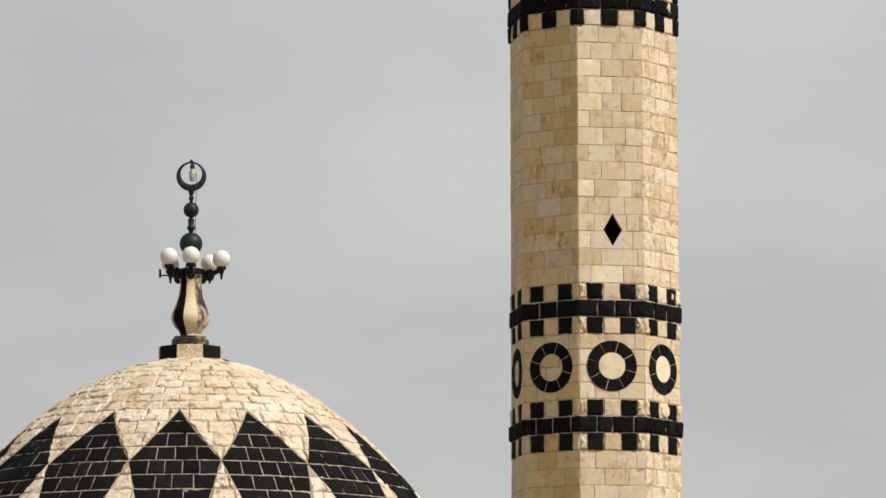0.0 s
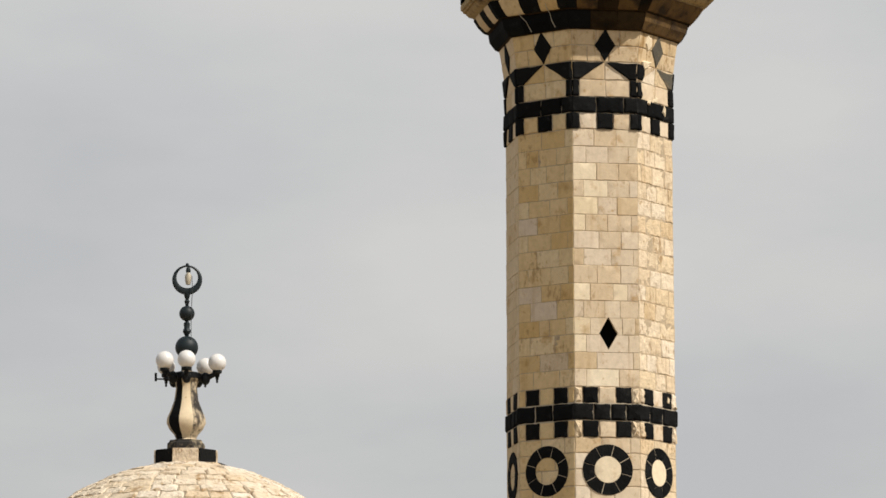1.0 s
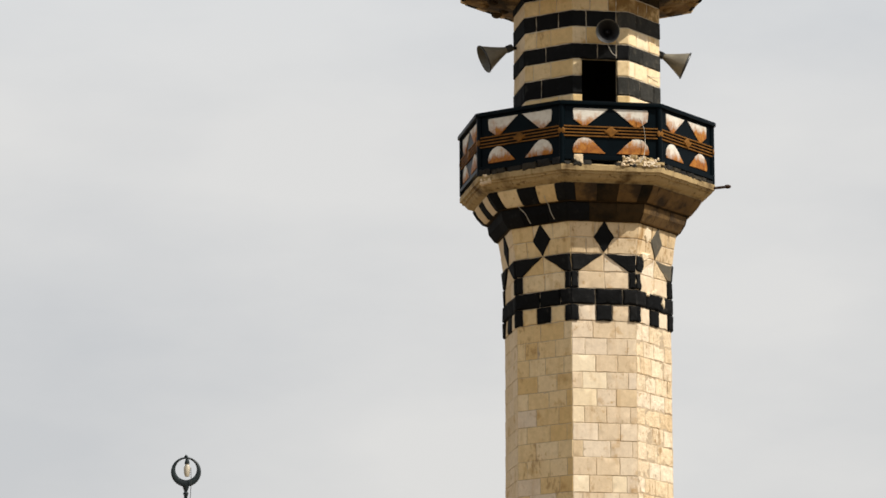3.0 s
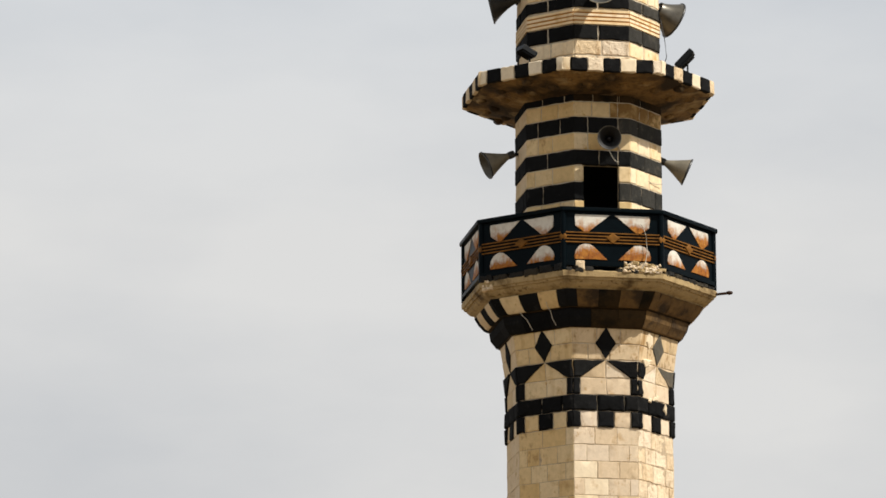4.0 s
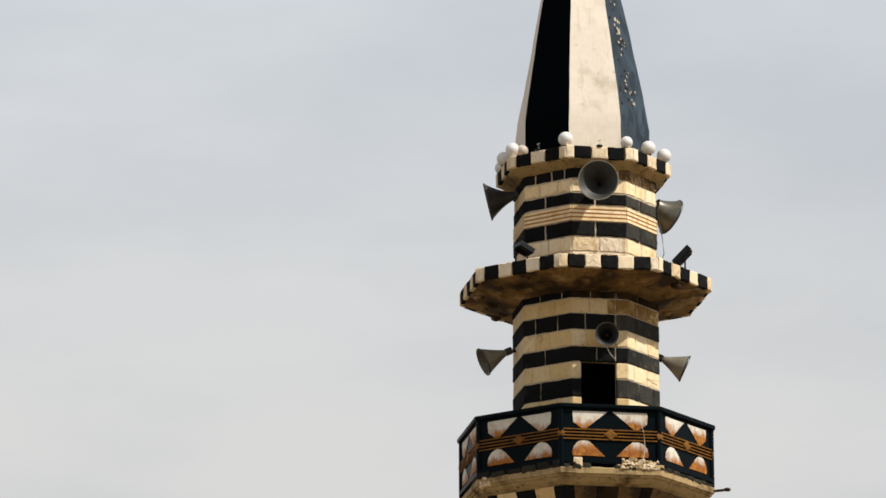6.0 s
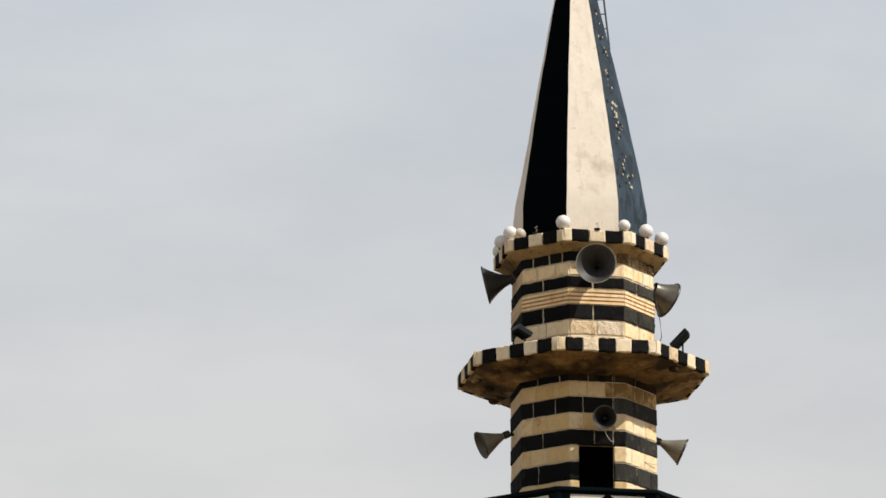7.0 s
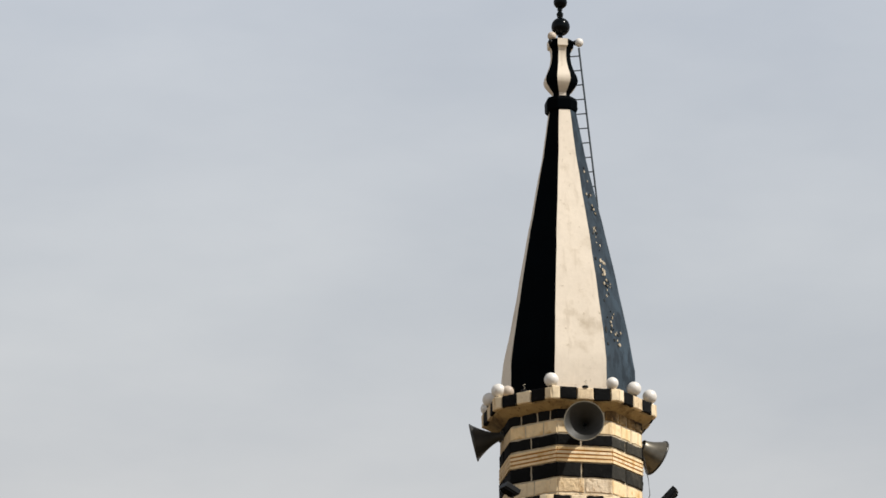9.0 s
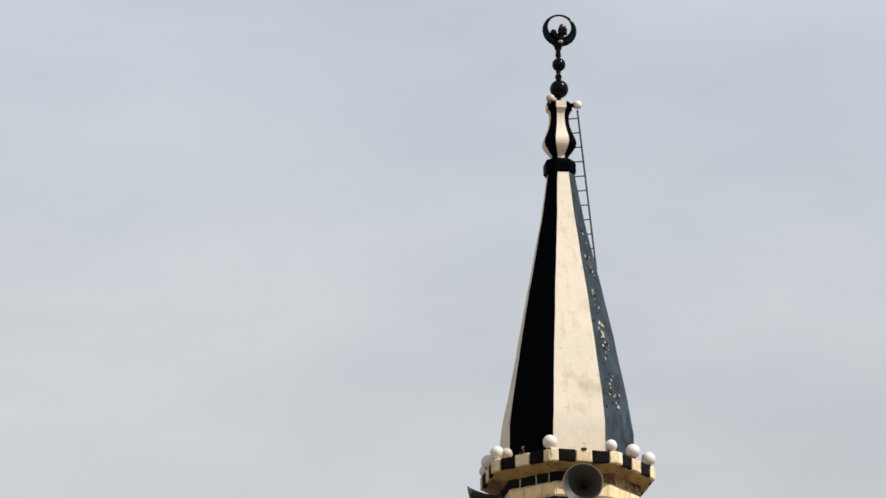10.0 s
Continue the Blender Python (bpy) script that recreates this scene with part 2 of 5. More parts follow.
# Near-black: the shade inside the horns is put into the paint.
HORN_IN = plain_mat("shaded_horn_throat", (0.016, 0.015, 0.014), 0.6, vary=0.4, scale=6.0)
LADDER_M = plain_mat("blue_grey_ladder_paint", (0.035, 0.050, 0.065), 0.5, metal=0.2, vary=0.3, scale=9.0)
CABLE_M = plain_mat("pale_cable_sheath", (0.55, 0.50, 0.40), 0.6, vary=0.2)
CABLE_DARK = plain_mat("black_cable_sheath", (0.02, 0.02, 0.02), 0.6, vary=0.2)
GLOBE = plain_mat("opal_lamp_globe", (0.74, 0.71, 0.67), 0.40, vary=0.06, scale=6.0, relief=0.0)
DUSTY_GLOBE = plain_mat("dusty_lamp_globe", (0.62, 0.52, 0.42), 0.5, vary=0.3, scale=9.0)
RED_GLASS = plain_mat("red_lamp_glass", (0.13, 0.008, 0.012), 0.2, vary=0.3)
BULB = plain_mat("dusty_lamp_glass", (0.55, 0.48, 0.36), 0.25, vary=0.4, scale=20.0)
# Interior darkness behind the openings, put into a near-black colour.
SHADE_IN = plain_mat("dark_interior_shade", (0.010, 0.009, 0.008), 0.9)
GROUND_M = plain_mat("dry_stony_ground", (0.22, 0.165, 0.10), 0.95, vary=0.4, scale=0.15, second=(0.10, 0.11, 0.05), at=0.6)
HALL_M = plain_mat("plain_limestone_wall", (0.52, 0.42, 0.27), 0.9, vary=0.25, scale=1.2)


def rust_mat():
    """White sheet metal; rust has run down and gathered at the foot of each sheet, on some more than on others."""
    m, n, l, b = mat_base("white_enamel_with_rust")
    big = add_noise(n, l, 6.0, 6.0, 0.7)
    runs = add_noise(n, l, 15.0, 4.0, 0.6, (1, 1, 0.18))
    both = mixed(n, l, 0.35, big, runs)
    sep = n.new("ShaderNodeSeparateXYZ")
    l.new(n.new("ShaderNodeTexCoord").outputs["Generated"], sep.inputs[0])
    rise = n.new("ShaderNodeMath")
    rise.operation, rise.inputs[1].default_value, rise.inputs[2].default_value = "MULTIPLY_ADD", -0.36, 0.195
    l.new(sep.outputs["Z"], rise.inputs[0])
    wear = n.new("ShaderNodeMath")
    wear.operation, wear.inputs[1].default_value, wear.inputs[2].default_value = "MULTIPLY_ADD", 0.20, -0.11
    l.new(n.new("ShaderNodeObjectInfo").outputs["Random"], wear.inputs[0])
    add1, add2 = n.new("ShaderNodeMath"), n.new("ShaderNodeMath")
    l.new(rise.outputs[0], add1.inputs[0])
    l.new(wear.outputs[0], add1.inputs[1])
    l.new(add1.outputs[0], add2.inputs[0])
    l.new(both, add2.inputs[1])
    mask = ramp(n, l, add2.outputs[0], [(0.41, (0, 0, 0)), (0.60, (1, 1, 1))])
    rust = ramp(n, l, both, [(0.34, (0.075, 0.022, 0.005)), (0.47, (0.29, 0.092, 0.012)), (0.56, (0.40, 0.155, 0.022)), (0.68, (0.52, 0.27, 0.07))])
    specks = add_noise(n, l, 34.0, 5.0, 0.7)
    rust = mixed(n, l, ramp(n, l, specks, [(0.50, (0, 0, 0)), (0.66, (0.6, 0.6, 0.6))]), rust, (0.075, 0.026, 0.007))
    grime = mixed(n, l, ramp(n, l, add_noise(n, l, 9.0, 5.0, 0.65), [(0.45, (0, 0, 0)), (0.70, (0.45, 0.45, 0.45))]), (0.66, 0.61, 0.52), (0.34, 0.28, 0.20))
    l.new(mixed(n, l, mask, grime, rust), b.inputs["Base Color"])
    b.inputs["Roughness"].default_value = 0.6
    b.inputs["Specular IOR Level"].default_value = 0.2
    bumped(n, l, b, both, 0.4, 0.012)
    return m


RUSTY = rust_mat()


# ---------------------------------------------------------------- building helpers
def mesh_ob(name, verts, faces, material, parent=None, label="", smooth=False):
    me = bpy.data.meshes.new(name)
    me.from_pydata([tuple(v) for v in verts], [], faces)
    if smooth:
        me.polygons.foreach_set("use_smooth", [True] * len(me.polygons))
    me.materials.append(material)
    ob = new(name, me)
    if parent is not None:
        ob.parent = parent
        ob.matrix_parent_inverse = Matrix.Translation(-parent.location)
    if label:
        tagged(ob, label)
    return ob


def part(name, bm, material, parent=None, label="", smooth=False):
    bmesh.ops.recalc_face_normals(bm, faces=bm.faces[:])
    me = bpy.data.meshes.new(name)
    bm.to_mesh(me)
    bm.free()
    if smooth:
        me.polygons.foreach_set("use_smooth", [True] * len(me.polygons))
        me.set_sharp_from_angle(angle=radians(35))
    me.materials.append(material)
    ob = new(name, me)
    if parent is not None:
        ob.parent = parent
        ob.matrix_parent_inverse = Matrix.Translation(-parent.location)
    if label:
        tagged(ob, label)
    return ob


def thing(name, label, category, at=(0, 0, 0), group="", kind=""):
    e = new(name)
    e.empty_display_size = 0.2
    e.location = at
    return tagged(e, label, category, group, kind)


def add_box(bm, size, m=Matrix(), bevel=0.0):
    r = bmesh.ops.create_cube(bm, size=1.0, matrix=m @ Matrix.Diagonal((*size, 1)))
    if bevel:
        es = list({e for v in r["verts"] for e in v.link_edges})
        bmesh.ops.bevel(bm, geom=es, offset=bevel, segments=2, affect="EDGES", profile=0.7)


def add_ball(bm, r, m=Matrix(), u=24, v=14):
    bmesh.ops.create_uvsphere(bm, u_segments=u, v_segments=v, radius=r, matrix=m)


def add_rod(bm, a, b, r, seg=8):
    a, b = Vector(a), Vector(b)
    d = b - a
    m = Matrix.Translation((a + b) / 2) @ d.to_track_quat("Z", "Y").to_matrix().to_4x4()
    bmesh.ops.create_cone(bm, cap_ends=True, segments=seg, radius1=r, radius2=r, depth=d.length, matrix=m)


def add_lathe(bm, profile, seg=32, m=Matrix(), turn=0.0, close=False):
    """Profile of (radius, height) turned about z."""
    rings = []
    for r, z in profile:
        if r < 1e-5:
            rings.append([bm.verts.new(m @ Vector((0, 0, z)))])
        else:
            rings.append([bm.verts.new(m @ Vector((r * math.sin(turn + 2 * math.pi * i / seg), -r * math.cos(turn + 2 * math.pi * i / seg), z)))
                          for i in range(seg)])
    pairs = list(zip(rings, rings[1:]))
    if close:
        pairs.append((rings[-1], rings[0]))
    for a, b in pairs:
        for i in range(seg):
            j = (i + 1) % seg
            if len(a) == 1 and len(b) > 1:
                bm.faces.new((a[0], b[j], b[i]))
            elif len(b) == 1 and len(a) > 1:
                bm.faces.new((a[i], a[j], b[0]))
            elif len(a) > 1:
                bm.faces.new((a[i], a[j], b[j], b[i]))


def tube(name, pts, r, material, parent=None, label=""):
    """A cable or bent rod through points."""
    bm = bmesh.new()
    pts = [Vector(p) for p in pts]
    rings = []
    for i, p in enumerate(pts):
        d = (pts[min(i + 1, len(pts) - 1)] - pts[max(i - 1, 0)]).normalized()
        q = d.to_track_quat("Z", "Y").to_matrix()
        rings.append([bm.verts.new(p + q @ Vector((r * math.cos(a), r * math.sin(a), 0))) for a in (k * math.pi / 3 for k in range(6))])
    for a, b in zip(rings, rings[1:]):
        for i in range(6):
            bm.faces.new((a[i], a[(i + 1) % 6], b[(i + 1) % 6], b[i]))
    bm.faces.new(rings[0][::-1])
    bm.faces.new(rings[-1])
    return part(name, bm, material, parent, label, True)


def sag(a, b, drop, n=9):
    a, b = Vector(a), Vector(b)
    return [a.lerp(b, i / (n - 1)) - Vector((0, 0, drop * 4 * (i / (n - 1)) * (1 - i / (n - 1)))) for i in range(n)]


# flat polygons, anticlockwise, for cutting stones to shape
def cut(poly, p, q, keep_left=True):
    """The part of a convex polygon on one side of the line from p to q."""
    def side(v):
        s = (q[0] - p[0]) * (v[1] - p[1]) - (q[1] - p[1]) * (v[0] - p[0])
        return s if keep_left else -s
    out = []
    for a, b in zip(poly, poly[1:] + poly[:1]):
        sa, sb = side(a), side(b)
        if sa >= 0:
            out.append(a)
        if (sa > 1e-9 and sb < -1e-9) or (sa < -1e-9 and sb > 1e-9):
            f = sa / (sa - sb)
            out.append((a[0] + (b[0] - a[0]) * f, a[1] + (b[1] - a[1]) * f))
    return out if len(out) >= 3 else []


def area(poly):
    return 0.5 * sum(a[0] * b[1] - b[0] * a[1] for a, b in zip(poly, poly[1:] + poly[:1]))


def minus(poly, hole):
    """A convex polygon less a convex hole, as convex pieces."""
    rest, out = poly, []
    for p, q in zip(hole, hole[1:] + hole[:1]):
        if not rest:
            break
        o = cut(rest, p, q, False)
        if o and area(o) > 2e-4:
            out.append(o)
        rest = cut(rest, p, q, True)
    return out


def inset(poly, d):
    """A convex polygon drawn in by d on all sides."""
    out = poly
    for a, b in zip(poly, poly[1:] + poly[:1]):
        dx, dy = b[0] - a[0], b[1] - a[1]
        n = math.hypot(dx, dy)
        if n < 1e-6:
            continue
        nx, ny = -dy / n * d, dx / n * d
        out = cut(out, (a[0] + nx, a[1] + ny), (b[0] + nx, b[1] + ny), True)
        if not out:
            return []
    return out


def block_mesh(poly, place, proud, depth, joint, bevel, rough, rng, ragged=0.0):
    """Vertices and faces of one dressed stone: a flat polygon set into a surface by place(u, v, out). ragged: how far its edges wander inwards."""
    base = inset(poly, joint) if joint else poly
    if not base or area(base) < 4e-4:
        return None
    if ragged:
        fine = []
        for p, q in zip(base, base[1:] + base[:1]):
            d = math.hypot(q[0] - p[0], q[1] - p[1])
            s = max(1, min(5, round(d / 0.075)))
            fine += [(p[0] + (q[0] - p[0]) * i / s, p[1] + (q[1] - p[1]) * i / s) for i in range(s)]
        base = fine
    n = len(base)
    cx, cy = sum(p[0] for p in base) / n, sum(p[1] for p in base) / n

    def draw_in(p, d):
        dx, dy = cx - p[0], cy - p[1]
        e = math.hypot(dx, dy) or 1.0
        d = min(d, e * 0.5)
        return (p[0] + dx / e * d, p[1] + dy / e * d)
    if ragged:
        base = [draw_in(p, ragged * rng.random() ** 2) for p in base]
    top = [draw_in(p, bevel * 1.25 * (1 + (rng.uniform(-0.4, 0.6) if ragged else 0))) for p in base]
    tx, ty = rng.uniform(-rough, rough), rng.uniform(-rough, rough)
    vs = [place(x, y, -depth) for x, y in base]
    vs += [place(x, y, proud - bevel + rng.uniform(-rough, rough) * 0.3) for x, y in base]
    vs += [place(x, y, proud + tx * (x - cx) * 3 + ty * (y - cy) * 3 + rng.uniform(-rough, rough) * 0.5) for x, y in top]
    vs.append(place(cx, cy, proud + rough * rng.uniform(0.1, 0.5)))
    fs = []
    for i in range(n):
        j = (i + 1) % n
        fs += [(i, j, n + j, n + i), (n + i, n + j, 2 * n + j, 2 * n + i), (2 * n + i, 2 * n + j, 3 * n)]
    return vs, fs


class Rest:
    """Stones of the far side, joined."""

    def __init__(self):
        self.v, self.f = [], []

    def add(self, vf):
        o = len(self.v)
        self.v += vf[0]
        self.f += [tuple(o + i for i in face) for face in vf[1]]


def lay(poly, place, material, parent, rng, rest=None, name="stone", proud=0.0, depth=0.06, joint=0.005, bevel=0.008, rough=0.004, ragged=0.007):
    vf = block_mesh(poly, place, proud, depth, joint, bevel, rough, rng, ragged if rest is None else 0.0)
    if vf is None:
        return
    if rest is not None:
        rest.add(vf)
    else:
        stone_ob(name, vf, material, parent)


def stone_ob(name, vf, material, parent):
    ob = mesh_ob(name, vf[0], vf[1], material, parent, smooth=True)
    ob.data.set_sharp_from_angle(angle=radians(24))
    return ob


def rect(u0, u1, z0, z1):
    return [(u0, z0), (u1, z0), (u1, z1), (u0, z1)]


# ---------------------------------------------------------------- plan of the minaret
TX, TY = 0.0, 78.845           # axis of the minaret
A0 = -10.66                    # a corner of the octagon, degrees from the line to the camera
C8, S8 = math.cos(radians(22.5)), math.sin(radians(22.5))
ALL8 = (-2, -1, 0, 1, 2, 3, 4, 5)


def polar(deg, r, z=0.0, cx=TX, cy=TY):
    a = radians(deg)
    return Vector((cx + r * math.sin(a), cy - r * math.cos(a), z))


def face_place(k, radius, r0, cx=TX, cy=TY):
    """place(u, z, out) for the face between corner k and k + 1 of an octagon whose corner radius at height z is radius(z)."""
    n = radians(A0 + 22.5 + 45 * k)
    sn, cn = math.sin(n), math.cos(n)

    def place(u, z, out):
        r = radius(z)
        a, w = r * C8 + out, u * r / r0
        return (cx + a * sn + w * cn, cy - a * cn + w * sn, z)
    return place


def oct_profile(bm, profile, cx=TX, cy=TY, close=False):
    add_lathe(bm, profile, 8, Matrix.Translation((cx, cy, 0)), radians(A0), close)


def face_angle(k):
    return A0 + 22.5 + 45 * k


def course(rng, half, mean, shift):
    """Joints along one course of a face, from -half to half."""
    xs, x = [-half], -half + mean * shift
    while x < half - mean * 0.35:
        if x > -half + mean * 0.3:
            xs.append(x)
        x += mean * rng.uniform(0.78, 1.22)
    xs.append(half)
    return xs


def wall_sheet(bm, polys, place, front=-0.012, back=-0.30):
    """Mortar and backing of a wall face, with its openings, from convex polygons."""
    for poly in polys:
        a = [bm.verts.new(place(x, y, front)) for x, y in poly]
        b = [bm.verts.new(place(x, y, back)) for x, y in poly]
        bm.faces.new(a)
        bm.faces.new(b[::-1])
        for i in range(len(a)):
            j = (i + 1) % len(a)
            bm.faces.new((a[j], a[i], b[i], b[j]))


# ---------------------------------------------------------------- ground and the hall below
bm = bmesh.new()
bmesh.ops.create_grid(bm, x_segments=40, y_segments=40, size=2500.0)
for v in bm.verts:
    d = math.hypot(v.co.x, v.co.y - 60)
    v.co.z = -0.02 + (noise.noise(v.co * 0.004) * 6.0 if d > 300 else 0.0)
tagged(part("ground", bm, GROUND_M), "dry stony ground with sparse scrub", "ground", kind="structure")

DX, DY = -7.16, 80.0           # axis of the dome
bm = bmesh.new()
add_box(bm, (11.4, 11.4, 6.2), Matrix.Translation((DX, DY, 3.1)), 0.05)
hall = tagged(part("hall_wall", bm, HALL_M), "plain limestone hall that carries the dome", "wall", kind="structure")

# ---------------------------------------------------------------- minaret
minaret = thing("minaret", "octagonal limestone minaret with black basalt bands and two projecting galleries", "minaret", (TX, TY, 0))
rng = random.Random(7)
R_SH = 1.495


def r_shaft(z):
    return 1.503 - 0.0017 * (z - 8.0)


HALF = R_SH * S8
rest_lime, rest_dark = Rest(), Rest()


def to(k, dark=False):
    """Where the stones of face k go: joined on the far side, single on the near one."""
    return None if k in (-1, 0, 1) else (rest_dark if dark else rest_lime)


# lower shaft with the diamond window
WIN_U, WIN_Z = 0.032, 12.905
WINDOW = [(WIN_U, WIN_Z - 0.288), (WIN_U + 0.168, WIN_Z), (WIN_U, WIN_Z + 0.288), (WIN_U - 0.160, WIN_Z)]
bm = bmesh.new()
for k in ALL8:
    zones = [rect(-HALF, HALF, 0.0, 9.093), rect(-HALF, HALF, 9.093, 11.98)]
    up = rect(-HALF, HALF, 11.98, 16.471)
    zones += minus(up, WINDOW) if k == 0 else [up]
    wall_sheet(bm, zones[:2], face_place(k, r_shaft, R_SH), front=-0.006)
    wall_sheet(bm, zones[2:], face_place(k, r_shaft, R_SH), front=-0.006, back=-0.09 if k == 0 else -0.30)
shaft = part("shaft", bm, MORTAR, minaret, "coursed honey limestone shaft")

H_LOW = 0.2985
# upright joints of the shaft, course by course from the top, as shares of a face's width
JOINTS = {
    -1: ((.43, .857), (.145, .37, .70), (.22, .51, .85), (.37, .72), (.19, .575, .89), (.345, .755), (.17, .59, .895), (.335, .735),
         (.17, .585, .90), (.41, .76), (.215, .695), (.37, .55, .85), (.20, .65), (.38, .885), (.26, .735)),
    0: ((.326, .667), (.20, .543, .855), (.364, .703), (.16, .534, .867), (.378, .68), (.184, .524, .894), (.392, .734), (.16, .58, .92),
        (.36, .72), (.25, .60, .83), (.15, .475, .71), (.25, .74, .94), (.19, .835), (.345, .905), (.185, .685)),
}
PALE = {0: {(3, 1), (4, 0), (5, 0), (9, 0), (9, 2), (11, 0), (12, 0), (14, 1), (2, 0)}, -1: {(5, 0), (9, 0), (10, 1), (13, 1)}}
for k in ALL8:
    place = face_place(k, r_shaft, R_SH)
    # plain courses below the ornament and above it
    zs = [9.093 - H_LOW * i for i in range(8)][::-1]
    rows = list(zip(zs, zs[1:]))
    rows += [(11.98 + 0.29940 * i, 11.98 + 0.29940 * (i + 1)) for i in range(15)]
    wob = [rng.uniform(-0.012, 0.012) for _ in range(len(rows) + 1)]
    wob[0] = wob[7] = wob[-1] = 0.0
    for i, (z0, z1) in enumerate(rows):
        z0, z1 = z0 + (wob[i] if i != 7 else 0), z1 + (wob[i + 1] if i != 6 else 0)
        xs = course(rng, HALF, 0.40, (0.55, 1.0, 0.75, 0.35)[i % 4] + rng.uniform(-0.1, 0.1))
        top = 21 - i
        if k in JOINTS and top < 15:
            xs = [-HALF] + [HALF * (2 * f - 1) for f in JOINTS[k][top]] + [HALF]
        for j, (a, b) in enumerate(zip(xs, xs[1:])):
            block = rect(a, b, z0, z1)
            fair = (LIME if k < 0 else LIME_PALE) if (top, j) in PALE.get(k, ()) else LIME_SHADE_GOLD if k < 0 else LIME
            near_window = k == 0 and z1 > 12.61 and z0 < 13.20 and a < WIN_U + 0.17 and b > WIN_U - 0.17
            if near_window:      # one stone, dressed round the opening
                whole = Rest()
                for bit in minus(inset(block, 0.004), WINDOW):
                    whole.add(block_mesh(bit, place, 0.0, 0.06, 0.0, 1e-5, 0.0, rng) or ([], []))
                if whole.v:
                    mesh_ob("stone", whole.v, whole.f, fair, shaft)
            else:
                lay(block, place, LIME_WORN if k == 1 else fair, shaft, rng, to(k), proud=rng.uniform(-0.004, 0.004), joint=rng.uniform(0.002, 0.004), bevel=0.008 if k == 1 else 0.005,
                    rough=0.012 if k == 1 else 0.004, ragged=0.016 if k == 1 else 0.007)
for k in ALL8:
    place = face_place(k, r_shaft, R_SH)
    for i in range(23):
        z1 = zs[0] - 0.2985 * i
        z0 = max(0.0, z1 - 0.2985)
        if z1 - z0 < 0.05:
            continue
        xs = course(rng, HALF, 0.42, (0.55, 1.0)[i % 2])
        for a, b in zip(xs, xs[1:]):
            lay(rect(a, b, z0, z1), place, LIME_REST, shaft, rng, rest_lime)
# Unseen near-black core, added so the window opening stays black.
bm = bmesh.new()
oct_profile(bm, [(0.01, 7.0), (1.0, 7.0), (1.0, 16.4), (0.01, 16.4)])
part("window_dark_core", bm, SHADE_IN, minaret, "near-black core added to keep the window dark")

# ornament zone: two basalt bands, each between rows of squares, and a row of rings
bm = bmesh.new()
oct_profile(bm, [(1.38, 9.39), (1.50, 9.39), (1.50, 9.70), (1.38, 9.70)], close=True)
ornament = part("ring_frieze", bm, MORTAR_PALE, minaret, "frieze of basalt squares, bands and rings")
bm = bmesh.new()
oct_profile(bm, [(1.38, 11.38), (1.50, 11.38), (1.50, 11.70), (1.38, 11.70)], close=True)
part("band_bed", bm, MORTAR_PALE, minaret)
SQ = [(-HALF, -0.435, 0), (-0.435, -0.148, 1), (-0.148, 0.148, 0), (0.148, 0.435, 1), (0.435, HALF, 0)]


def squares_row(k, place, z0, z1, layout, parent, dark_out=0.020, light_out=0.006):
    end = layout[-1][1]
    for a, b, dark in layout:
        if dark:
            a, b = a - (0.022 if a < 0.01 - end else 0), b + (0.022 if b > end - 0.01 else 0)
        chipped = not dark and k >= 0 and (a < 0.01 - end or b > end - 0.01)
        lay(rect(a, b, z0, z1), place, BASALT if dark else LIME_WORN if chipped else LIME_SHADE_GOLD if k < 0 else LIME, parent, rng, to(k, dark), "basalt_square" if dark else "limestone_square",
            proud=(dark_out if dark else light_out) + rng.uniform(-0.004, 0.006) + (0.014 if chipped else 0), bevel=0.016 if dark else 0.022 if chipped else 0.010,
            rough=0.035 if chipped else 0.012, ragged=0.035 if chipped else 0.015)


def band_row(k, place, half, z0, z1, mean, parent, proud=0.035, material=None):
    xs = course(rng, half, mean, rng.uniform(0.5, 1.0))
    xs[0], xs[-1] = xs[0] - 0.028, xs[-1] + 0.028
    for a, b in zip(xs, xs[1:]):
        lay(rect(a, b, z0, z1), place, material or BASALT, parent, rng, to(k, True), "band_stone", proud=proud + rng.uniform(-0.006, 0.006),
            bevel=0.026, rough=0.016, joint=0.004, ragged=0.014)


